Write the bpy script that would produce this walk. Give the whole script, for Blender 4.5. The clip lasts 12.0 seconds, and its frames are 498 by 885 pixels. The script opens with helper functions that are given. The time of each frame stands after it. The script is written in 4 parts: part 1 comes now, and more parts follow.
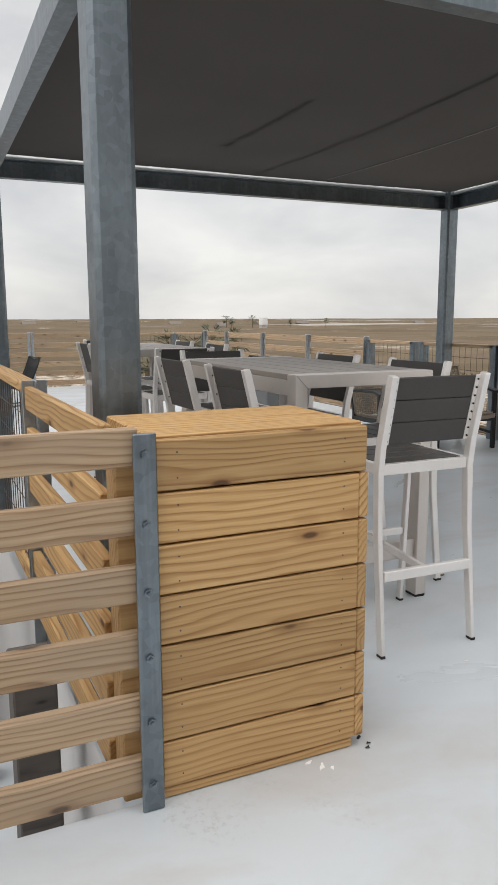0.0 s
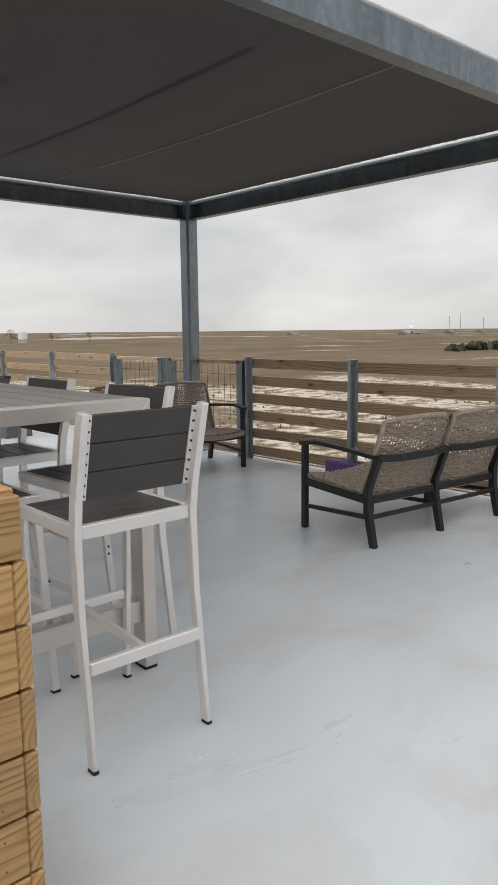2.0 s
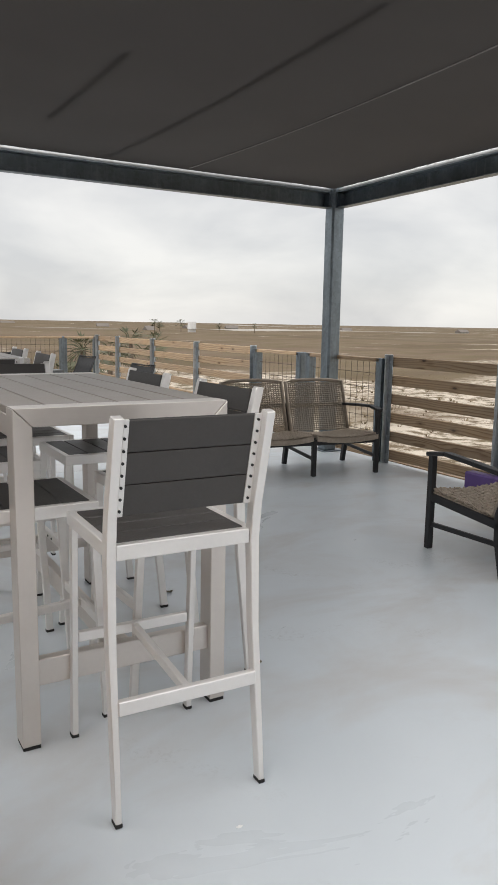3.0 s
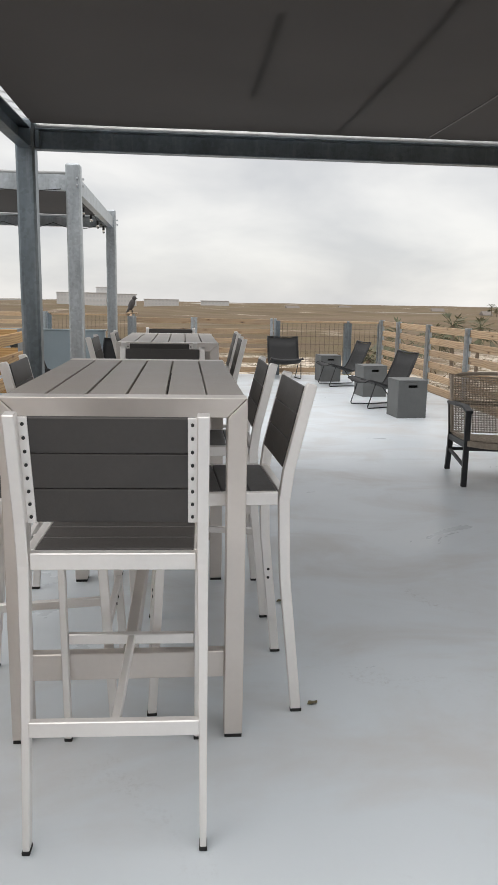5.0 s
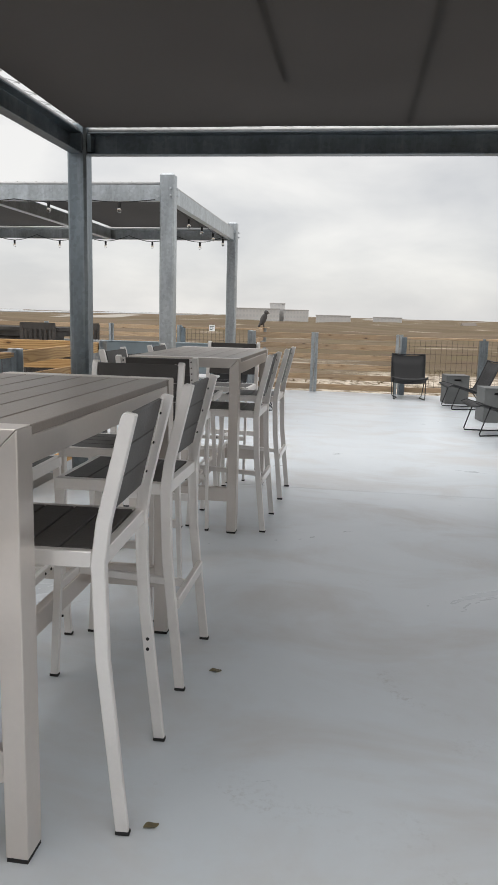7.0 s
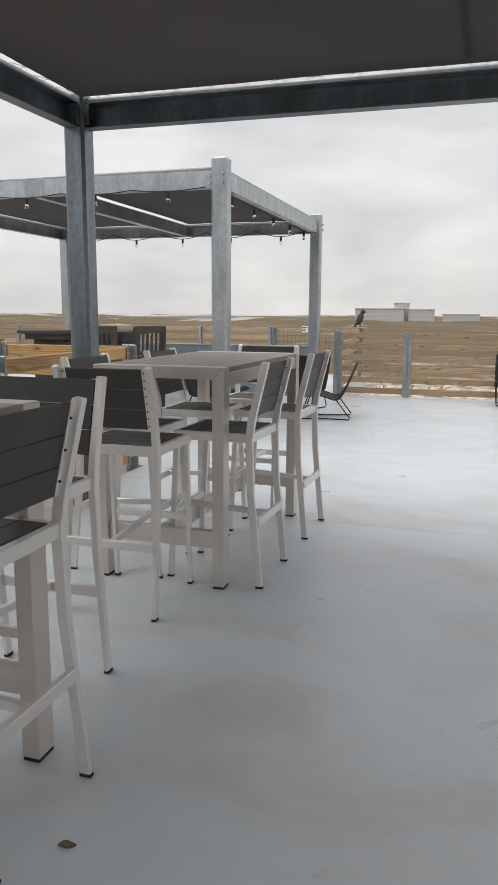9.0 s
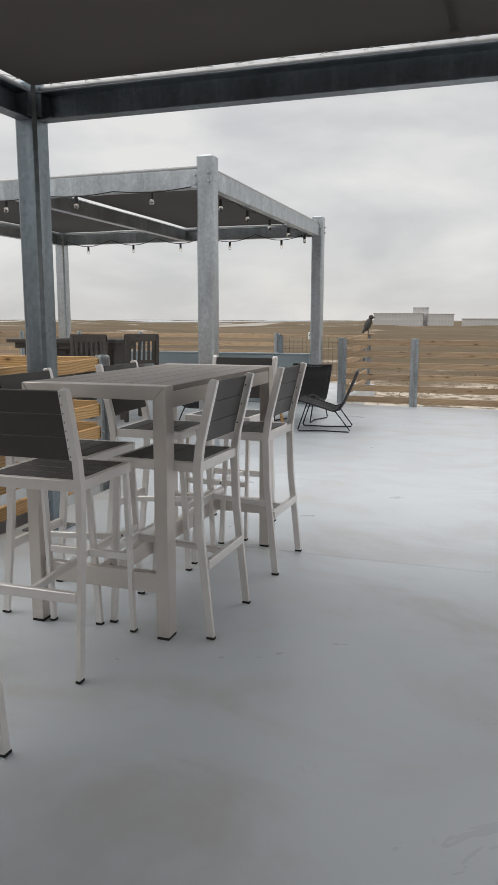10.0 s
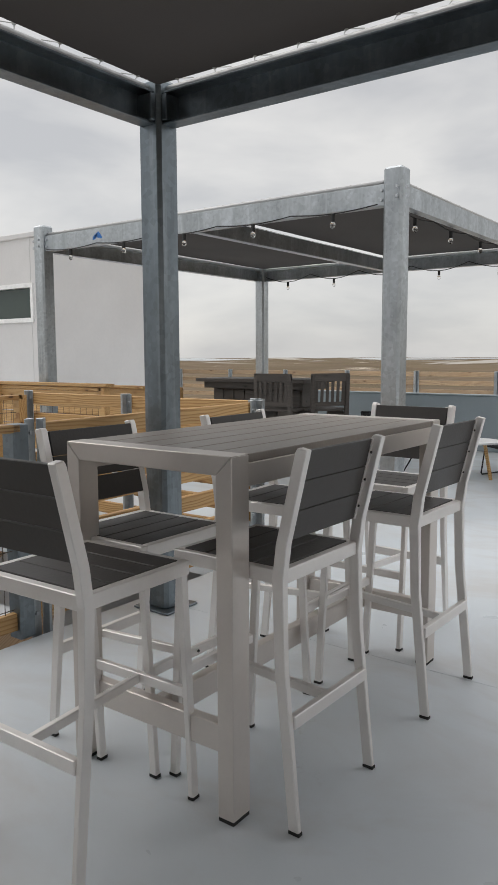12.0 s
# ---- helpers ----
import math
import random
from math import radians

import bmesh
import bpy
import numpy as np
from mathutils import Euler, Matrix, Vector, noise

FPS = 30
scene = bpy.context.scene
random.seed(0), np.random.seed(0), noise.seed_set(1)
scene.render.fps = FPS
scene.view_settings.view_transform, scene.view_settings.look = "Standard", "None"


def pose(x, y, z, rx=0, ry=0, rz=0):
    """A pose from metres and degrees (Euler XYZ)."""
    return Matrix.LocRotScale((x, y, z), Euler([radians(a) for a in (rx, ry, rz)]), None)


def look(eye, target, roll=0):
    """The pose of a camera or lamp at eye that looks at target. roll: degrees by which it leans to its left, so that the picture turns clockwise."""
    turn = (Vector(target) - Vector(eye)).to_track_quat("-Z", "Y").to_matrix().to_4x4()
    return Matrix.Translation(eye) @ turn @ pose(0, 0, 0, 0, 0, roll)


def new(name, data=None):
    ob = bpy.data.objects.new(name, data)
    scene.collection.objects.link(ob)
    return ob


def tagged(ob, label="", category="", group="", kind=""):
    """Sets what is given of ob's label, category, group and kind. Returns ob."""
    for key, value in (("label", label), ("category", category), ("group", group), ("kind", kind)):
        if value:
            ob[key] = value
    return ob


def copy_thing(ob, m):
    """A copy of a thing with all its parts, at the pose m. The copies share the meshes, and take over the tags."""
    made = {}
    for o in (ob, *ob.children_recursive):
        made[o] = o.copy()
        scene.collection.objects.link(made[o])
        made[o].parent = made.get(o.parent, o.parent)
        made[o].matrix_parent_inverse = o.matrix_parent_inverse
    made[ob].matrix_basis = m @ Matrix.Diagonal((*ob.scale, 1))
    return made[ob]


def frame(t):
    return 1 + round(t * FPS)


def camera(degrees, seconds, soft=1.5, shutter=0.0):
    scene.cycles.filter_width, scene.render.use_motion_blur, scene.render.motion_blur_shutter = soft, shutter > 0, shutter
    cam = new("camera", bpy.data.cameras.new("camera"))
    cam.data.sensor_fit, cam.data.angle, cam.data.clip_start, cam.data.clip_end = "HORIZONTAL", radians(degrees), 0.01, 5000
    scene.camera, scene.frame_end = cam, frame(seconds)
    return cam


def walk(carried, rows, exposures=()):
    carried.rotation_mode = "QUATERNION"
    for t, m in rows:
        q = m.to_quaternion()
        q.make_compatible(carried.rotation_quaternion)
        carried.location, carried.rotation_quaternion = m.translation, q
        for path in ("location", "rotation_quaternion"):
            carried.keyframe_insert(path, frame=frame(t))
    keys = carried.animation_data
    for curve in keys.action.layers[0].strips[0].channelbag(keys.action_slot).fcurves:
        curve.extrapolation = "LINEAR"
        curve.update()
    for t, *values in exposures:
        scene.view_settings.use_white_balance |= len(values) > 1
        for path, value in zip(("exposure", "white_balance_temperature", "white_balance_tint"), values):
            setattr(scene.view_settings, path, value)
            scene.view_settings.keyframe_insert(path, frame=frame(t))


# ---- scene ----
cam = camera(37.1, 12.0, soft=0.9)
PATH = [
    (0, (0.053, 0.094, 1.368), (0.876, 1.886, 1.037), -0.2),
    (0.5, (0.153, 0.235, 1.381), (1.219, 1.897, 1.062), -0.2),
    (1, (0.262, 0.382, 1.385), (1.57, 1.863, 1.078), -1.2),
    (1.5, (0.384, 0.473, 1.379), (1.806, 1.847, 1.081), -1.6),
    (2, (0.63, 0.509, 1.384), (1.965, 1.968, 1.084), -0.6),
    (2.5, (0.855, 0.57, 1.37), (2.041, 2.149, 1.057), 0.4),
    (3, (1.084, 0.656, 1.389), (2.077, 2.363, 1.071), 1.0),
    (3.5, (1.328, 0.624, 1.394), (2.079, 2.448, 1.067), 1.2),
    (5.5, (2.374, 0.841, 1.409), (2.412, 2.806, 1.039), 1.1),
    (6, (2.6, 1.018, 1.393), (2.522, 2.985, 1.04), 1.4),
    (6.5, (2.839, 1.182, 1.386), (2.66, 3.144, 1.041), 1.7),
    (7, (3.078, 1.345, 1.395), (2.805, 3.297, 1.055), 1.5),
    (7.5, (3.259, 1.637, 1.383), (2.879, 3.572, 1.047), 1.2),
    (9.5, (3.64, 2.809, 1.377), (3.017, 4.679, 1.038), 0.2),
    (10, (3.699, 3.101, 1.398), (3.057, 4.967, 1.071), 0.1),
    (10.5, (3.689, 3.439, 1.404), (2.993, 5.29, 1.101), -0.0),
    (11, (3.675, 3.707, 1.392), (2.871, 5.516, 1.111), -0.3),
    (11.5, (3.695, 3.976, 1.412), (2.75, 5.72, 1.156), -0.3),
    (12, (3.637, 4.255, 1.401), (2.46, 5.856, 1.173), -0.2),
]
walk(cam, [(t, look(e, g, r)) for t, e, g, r in PATH],
     exposures=[(0.0, 0.1), (0.8, 0.06), (1.6, -0.07), (2.4, 0.03), (3.3, 0.15), (5.5, 0.15), (7.5, 0.11), (9.5, 0.01), (10.5, -0.13), (12.0, -0.1)])

# ---- world and sun: an overcast sky with soft cloud ----
world = bpy.data.worlds.new("overcast")
scene.world = world
world.use_nodes = True
wn, wl = world.node_tree.nodes, world.node_tree.links
wn.clear()
w_out = wn.new("ShaderNodeOutputWorld")
w_bg = wn.new("ShaderNodeBackground")
w_sky = wn.new("ShaderNodeTexSky")
w_sky.sky_type, w_sky.sun_disc = 'NISHITA', False
w_sky.sun_elevation, w_sky.sun_rotation = radians(53), radians(257)
w_co = wn.new("ShaderNodeTexCoord")
w_map = wn.new("ShaderNodeMapping")
w_map.inputs["Scale"].default_value = (1.6, 1.6, 4.2)
w_map.inputs["Location"].default_value = (0.35, 0.9, 0.2)
w_noise = wn.new("ShaderNodeTexNoise")
w_noise.inputs["Scale"].default_value = 2.4
w_noise.inputs["Detail"].default_value = 5.0
w_noise.inputs["Roughness"].default_value = 0.5
w_noise.inputs["Distortion"].default_value = 0.25
w_ramp = wn.new("ShaderNodeValToRGB")
w_ramp.color_ramp.elements[0].position, w_ramp.color_ramp.elements[0].color = 0.34, (0.565, 0.565, 0.57, 1)
w_ramp.color_ramp.elements[1].position, w_ramp.color_ramp.elements[1].color = 0.64, (0.785, 0.77, 0.745, 1)
w_mix = wn.new("ShaderNodeMix")
w_mix.data_type, w_mix.blend_type = 'RGBA', 'ADD'
w_mix.inputs["Factor"].default_value = 0.012
wl.new(w_co.outputs["Generated"], w_map.inputs["Vector"])
wl.new(w_map.outputs["Vector"], w_noise.inputs["Vector"])
wl.new(w_noise.outputs["Fac"], w_ramp.inputs["Fac"])
wl.new(w_ramp.outputs["Color"], w_mix.inputs["A"])
wl.new(w_sky.outputs["Color"], w_mix.inputs["B"])
# an overcast sky is brighter towards the zenith
w_sep = wn.new("ShaderNodeSeparateXYZ")
w_up = wn.new("ShaderNodeMapRange")
w_up.inputs[1].default_value, w_up.inputs[2].default_value = 0.42, 1.0
w_up.inputs[3].default_value, w_up.inputs[4].default_value = 1.0, 2.35
wl.new(w_co.outputs["Generated"], w_sep.inputs[0])
wl.new(w_sep.outputs["Z"], w_up.inputs[0])
wl.new(w_up.outputs[0], w_bg.inputs["Strength"])
wl.new(w_mix.outputs["Result"], w_bg.inputs["Color"])
wl.new(w_bg.outputs["Background"], w_out.inputs["Surface"])

sun = new("sun", bpy.data.lights.new("sun", 'SUN'))
sun.data.energy, sun.data.angle, sun.data.color = 0.9, radians(60), (1.0, 0.96, 0.9)
sun.matrix_world = look((0, 0, 30), (22, 5, 0))


# ---- materials ----
def material(name):
    m = bpy.data.materials.new(name)
    m.use_nodes = True
    nt = m.node_tree
    return m, nt.nodes, nt.links, nt.nodes["Principled BSDF"]


def coords(n, l, scale, offset_random=0.0, space="Object"):
    """Texture coordinates scaled by axis; offset_random shifts them from object to object."""
    co = n.new("ShaderNodeTexCoord")
    mp = n.new("ShaderNodeMapping")
    mp.inputs["Scale"].default_value = scale
    l.new(co.outputs[space], mp.inputs["Vector"])
    if offset_random:
        info = n.new("ShaderNodeObjectInfo")
        mul = n.new("ShaderNodeMath")
        mul.operation = 'MULTIPLY'
        mul.inputs[1].default_value = offset_random
        comb = n.new("ShaderNodeCombineXYZ")
        l.new(info.outputs["Random"], mul.inputs[0])
        for k in ("X", "Y", "Z"):
            l.new(mul.outputs[0], comb.inputs[k])
        l.new(comb.outputs[0], mp.inputs["Location"])
    return mp.outputs["Vector"]


def noise_tex(n, l, vec, scale, detail=4.0, rough=0.55, distort=0.0):
    t = n.new("ShaderNodeTexNoise")
    for key, v in (("Scale", scale), ("Detail", detail), ("Roughness", rough), ("Distortion", distort)):
        t.inputs[key].default_value = v
    l.new(vec, t.inputs["Vector"])
    return t.outputs["Fac"]


def ramp(n, l, fac, stops):
    r = n.new("ShaderNodeValToRGB")
    els = r.color_ramp.elements
    while len(els) < len(stops):
        els.new(0.5)
    for e, (p, c) in zip(els, stops):
        e.position, e.color = p, (c, c, c, 1) if isinstance(c, (int, float)) else (*c, 1)
    l.new(fac, r.inputs["Fac"])
    return r.outputs["Color"]


def blend(n, l, fac, a, b, mode='MIX'):
    m = n.new("ShaderNodeMix")
    m.data_type, m.blend_type = 'RGBA', mode
    for key, v in (("Factor", fac), ("A", a), ("B", b)):
        if isinstance(v, tuple):
            m.inputs[key].default_value = (*v, 1)
        elif isinstance(v, (int, float)):
            m.inputs[key].default_value = v
        else:
            l.new(v, m.inputs[key])
    return m.outputs["Result"]


def bump(n, l, bsdf, height, strength, dist=0.01):
    b = n.new("ShaderNodeBump")
    b.inputs["Strength"].default_value, b.inputs["Distance"].default_value = strength, dist
    l.new(height, b.inputs["Height"])
    l.new(b.outputs["Normal"], bsdf.inputs["Normal"])


def plain(name, base, rough, metal=0.0, var=0.12, scale=9.0, relief=0.1):
    """A surface with two scales of variation in tone and a fine relief."""
    m, n, l, b = material(name)
    v = coords(n, l, (1, 1, 1), 7.0)
    big, fine = noise_tex(n, l, v, scale, 4), noise_tex(n, l, v, scale * 14, 3)
    dark = tuple(c * (1 - var) for c in base)
    light = tuple(min(1, c * (1 + var)) for c in base)
    c1 = ramp(n, l, big, [(0.3, dark), (0.7, light)])
    c2 = blend(n, l, 0.25, c1, ramp(n, l, fine, [(0.3, dark), (0.7, light)]))
    l.new(c2, b.inputs["Base Color"])
    b.inputs["Metallic"].default_value = metal
    l.new(ramp(n, l, big, [(0.2, max(0.05, rough - 0.08)), (0.8, min(1, rough + 0.08))]), b.inputs["Roughness"])
    bump(n, l, b, fine, relief, 0.004)
    return m


def wood(name, pale, mid, dark, rough=0.6, grey=0.0, ring=19.0):
    """Sawn softwood with the grain along local X: growth rings cut into cathedrals, fibres, knots."""
    m, n, l, b = material(name)
    v = coords(n, l, (0.07, 1, 1), 0.24)
    bend = n.new("ShaderNodeTexNoise")
    for key, val in (("Scale", 1.0), ("Detail", 2.0), ("Roughness", 0.45)):
        bend.inputs[key].default_value = val
    l.new(coords(n, l, (1.5, 7.0, 7.0), 37.0), bend.inputs["Vector"])
    scl = n.new("ShaderNodeVectorMath")
    scl.operation = 'SCALE'
    scl.inputs["Scale"].default_value = 0.07
    l.new(bend.outputs["Color"], scl.inputs[0])
    vec_add = n.new("ShaderNodeVectorMath")
    vec_add.operation = 'ADD'
    l.new(v, vec_add.inputs[0])
    l.new(scl.outputs[0], vec_add.inputs[1])
    wv = n.new("ShaderNodeTexWave")
    wv.wave_type, wv.rings_direction, wv.wave_profile = 'RINGS', 'X', 'SAW'
    for key, val in (("Scale", ring), ("Distortion", 1.2), ("Detail", 2.0), ("Detail Scale", 0.6)):
        wv.inputs[key].default_value = val
    l.new(vec_add.outputs[0], wv.inputs["Vector"])
    half = tuple((p + q) / 2 for p, q in zip(pale, mid))
    rings = ramp(n, l, wv.outputs["Fac"], [(0.0, half), (0.12, pale), (0.5, pale), (0.76, mid), (0.92, tuple(0.6 * p + 0.4 * q for p, q in zip(dark, mid))), (1.0, half)])
    soft_rings = noise_tex(n, l, coords(n, l, (1.3, 8.0, 8.0), 53.0), 1.0, 3)
    rings = blend(n, l, ramp(n, l, soft_rings, [(0.40, 0.0), (0.68, 0.6)]), rings, half)
    fibre = noise_tex(n, l, coords(n, l, (4.0, 150.0, 150.0), 11.0), 1.0, 3)
    c = blend(n, l, 0.2, rings, ramp(n, l, fibre, [(0.3, dark), (0.65, pale)]))
    vor = n.new("ShaderNodeTexVoronoi")
    vor.inputs["Scale"].default_value = 1.0
    l.new(coords(n, l, (3.2, 9.0, 9.0), 23.0), vor.inputs["Vector"])
    halo = ramp(n, l, vor.outputs["Distance"], [(0.10, 0.7), (0.26, 0.0)])
    c = blend(n, l, halo, c, tuple(0.5 * p + 0.5 * q for p, q in zip(dark, mid)))
    c = blend(n, l, ramp(n, l, vor.outputs["Distance"], [(0.06, 0.9), (0.11, 0.0)]), c, tuple(x * 0.5 for x in dark))
    info = n.new("ShaderNodeObjectInfo")
    c = blend(n, l, 1.0, c, ramp(n, l, info.outputs["Random"], [(0.0, 0.80), (1.0, 1.1)]), 'MULTIPLY')
    if grey:
        st = noise_tex(n, l, coords(n, l, (1, 5, 5), 5.0), 2.5, 5)
        c = blend(n, l, ramp(n, l, st, [(0.35, 0.0), (0.7, grey)]), c, (0.27, 0.24, 0.21))
    l.new(c, b.inputs["Base Color"])
    b.inputs["Roughness"].default_value = rough
    h = blend(n, l, 0.5, fibre, wv.outputs["Fac"])
    bump(n, l, b, h, 0.12, 0.002)
    return m


M_WOOD = wood("fresh_pine", (0.58, 0.37, 0.16), (0.43, 0.225, 0.075), (0.17, 0.07, 0.02))
M_FENCE = wood("weathered_pine", (0.55, 0.395, 0.245), (0.37, 0.225, 0.115), (0.15, 0.08, 0.04), 0.75, 0.25)
M_DARKWOOD = wood("dark_stained_wood", (0.115, 0.1, 0.088), (0.09, 0.078, 0.07), (0.05, 0.043, 0.038), 0.6)
M_ALU = plain("brushed_aluminium", (0.82, 0.79, 0.765), 0.36, 0.5, 0.05, 5.0, 0.0)
M_TABLE = plain("satin_taupe_aluminium", (0.66, 0.61, 0.57), 0.36, 0.5, 0.05, 4.0, 0.0)
M_SLAT = plain("charcoal_composite", (0.052, 0.047, 0.044), 0.5, 0.0, 0.16, 6.0, 0.2)
M_TOP = plain("taupe_composite", (0.28, 0.243, 0.212), 0.4, 0.0, 0.14, 6.0, 0.2)
M_RUBBER = plain("black_rubber", (0.015, 0.015, 0.015), 0.8)
M_BLACK = plain("black_painted_metal", (0.013, 0.013, 0.015), 0.55, 0.0, 0.2, 12.0)
M_SLING = plain("black_woven_sling", (0.014, 0.014, 0.015), 0.7, 0.0, 0.25, 60.0, 0.5)
M_WICKER = plain("tan_wicker", (0.36, 0.30, 0.24), 0.7, 0.0, 0.25, 40.0, 0.4)
M_CUBE = plain("grey_fibre_cement", (0.125, 0.13, 0.13), 0.75, 0.0, 0.12, 7.0, 0.25)
M_STUCCO = plain("white_stucco", (0.66, 0.65, 0.645), 0.85, 0.0, 0.05, 1.2, 0.3)
M_WALLPAINT = plain("blue_grey_paint", (0.36, 0.42, 0.45), 0.6, 0.0, 0.06, 3.0)
M_CORD = plain("pale_cord", (0.52, 0.52, 0.5), 0.6)
M_CABLE = plain("black_cable", (0.012, 0.012, 0.012), 0.6)
M_BOLT = plain("zinc_bolt", (0.5, 0.52, 0.54), 0.35, 0.8, 0.15, 60.0)
M_WIRE = plain("rusted_wire", (0.10, 0.075, 0.06), 0.7, 0.3, 0.3, 30.0)
M_TUBE = plain("galvanised_tube", (0.45, 0.45, 0.45), 0.4, 0.5, 0.1, 20.0)
M_LEAF = plain("dry_leaf", (0.12, 0.1, 0.05), 0.7, 0.0, 0.35, 40.0)
M_CHIP = plain("paint_chip", (0.86, 0.86, 0.85), 0.6)
M_PALM = plain("palm_green", (0.085, 0.09, 0.045), 0.65, 0.0, 0.3, 3.0)
M_TRUNK = plain("palm_bark", (0.15, 0.115, 0.085), 0.9, 0.0, 0.3, 5.0, 0.5)
M_DRYGRASS = plain("dune_scrub", (0.19, 0.145, 0.085), 0.9, 0.0, 0.4, 0.4)
# distance haze is put into the far wall, window and roof colours: pale, low contrast
M_FARWALL = plain("haze_paled_render", (0.60, 0.59, 0.58), 0.9, 0.0, 0.06, 0.05)
M_FARGLASS = plain("haze_paled_window", (0.53, 0.53, 0.53), 0.4)
M_HOUSEWALL = plain("weathered_siding", (0.36, 0.33, 0.30), 0.9, 0.0, 0.1, 0.05)
M_HOUSEROOF = plain("brown_shingle", (0.20, 0.175, 0.155), 0.9, 0.0, 0.1, 0.05)
M_FARROOF = plain("haze_paled_roof", (0.46, 0.445, 0.43), 0.9, 0.0, 0.1, 0.05)
M_PURPLE = plain("purple_plastic", (0.13, 0.07, 0.26), 0.5)
M_DECOY = plain("dark_resin", (0.055, 0.05, 0.048), 0.7, 0.0, 0.45, 14.0)
M_SHRUB = plain("dark_scrub", (0.075, 0.078, 0.048), 0.9, 0.0, 0.3, 1.0)


def galvanised(name, base, chalky):
    m, n, l, b = material(name)
    v = coords(n, l, (1, 1, 1), 9.0)
    vor = n.new("ShaderNodeTexVoronoi")
    vor.inputs["Scale"].default_value = 34.0
    l.new(v, vor.inputs["Vector"])
    big = noise_tex(n, l, coords(n, l, (3, 3, 0.8), 9.0), 2.2, 5, 0.6, 0.4)
    c = ramp(n, l, big, [(0.25, tuple(x * 0.72 for x in base)), (0.55, base), (0.78, tuple(x * 1.32 for x in base))])
    sp = ramp(n, l, vor.outputs["Color"], [(0.0, 0.86), (1.0, 1.12)])
    c = blend(n, l, 1.0, c, sp, 'MULTIPLY')
    streak = noise_tex(n, l, coords(n, l, (26, 26, 1.0), 9.0), 1.0, 3)
    chalk = ramp(n, l, streak, [(0.56, 0.0), (0.70, chalky)])
    c = blend(n, l, chalk, c, (0.52, 0.55, 0.57))
    l.new(c, b.inputs["Base Color"])
    b.inputs["Metallic"].default_value = 0.95
    l.new(ramp(n, l, big, [(0.2, 0.3), (0.8, 0.48)]), b.inputs["Roughness"])
    bump(n, l, b, vor.outputs["Distance"], 0.05, 0.003)
    return m


M_GALV = galvanised("galvanised_steel", (0.21, 0.243, 0.268), 0.15)
M_GALV_PALE = galvanised("pale_galvanised_steel", (0.45, 0.48, 0.50), 0.5)


def deck_paint():
    m, n, l, b = material("grey_deck_coating")
    v = coords(n, l, (1, 1, 1))
    big = noise_tex(n, l, v, 0.45, 5, 0.6, 0.5)
    mid = noise_tex(n, l, coords(n, l, (1.0, 1.5, 1.0)), 1.1, 6, 0.6, 0.6)
    fine = noise_tex(n, l, v, 70, 3)
    scuff = noise_tex(n, l, v, 45, 5, 0.7)
    c = ramp(n, l, big, [(0.3, (0.545, 0.588, 0.622)), (0.7, (0.625, 0.665, 0.70))])
    c = blend(n, l, ramp(n, l, mid, [(0.46, 0.0), (0.66, 0.75)]), c, (0.51, 0.505, 0.50))
    gate = ramp(n, l, noise_tex(n, l, v, 1.7, 4, 0.6, 0.8), [(0.60, 0.0), (0.72, 1.0)])
    speck = blend(n, l, 1.0, ramp(n, l, scuff, [(0.50, 0.0), (0.64, 0.38)]), gate, 'MULTIPLY')
    c = blend(n, l, speck, c, (0.30, 0.29, 0.28))
    l.new(c, b.inputs["Base Color"])
    l.new(ramp(n, l, mid, [(0.3, 0.26), (0.7, 0.46)]), b.inputs["Roughness"])
    b.inputs["Specular IOR Level"].default_value = 0.5
    h = blend(n, l, 0.3, big, fine)
    bump(n, l, b, h, 0.05, 0.01)
    return m


M_DECK = deck_paint()


def canopy_fabric():
    m, n, l, b = material("charcoal_shade_cloth")
    v = coords(n, l, (1, 1, 1))
    big = noise_tex(n, l, v, 0.8, 4, 0.5, 0.4)
    weave = noise_tex(n, l, coords(n, l, (220, 220, 1)), 1.0, 1)
    c = ramp(n, l, big, [(0.3, (0.034, 0.031, 0.030)), (0.7, (0.046, 0.042, 0.040))])
    l.new(c, b.inputs["Base Color"])
    b.inputs["Roughness"].default_value = 0.95
    bump(n, l, b, weave, 0.2, 0.002)
    tr = n.new("ShaderNodeBsdfTranslucent")
    tr.inputs["Color"].default_value = (0.0115, 0.0105, 0.010, 1)
    add = n.new("ShaderNodeAddShader")
    l.new(b.outputs[0], add.inputs[0])
    l.new(tr.outputs[0], add.inputs[1])
    l.new(add.outputs[0], n["Material Output"].inputs["Surface"])
    return m


M_CANOPY = canopy_fabric()
M_SEAM = plain("grey_thread", (0.24, 0.23, 0.225), 0.8)


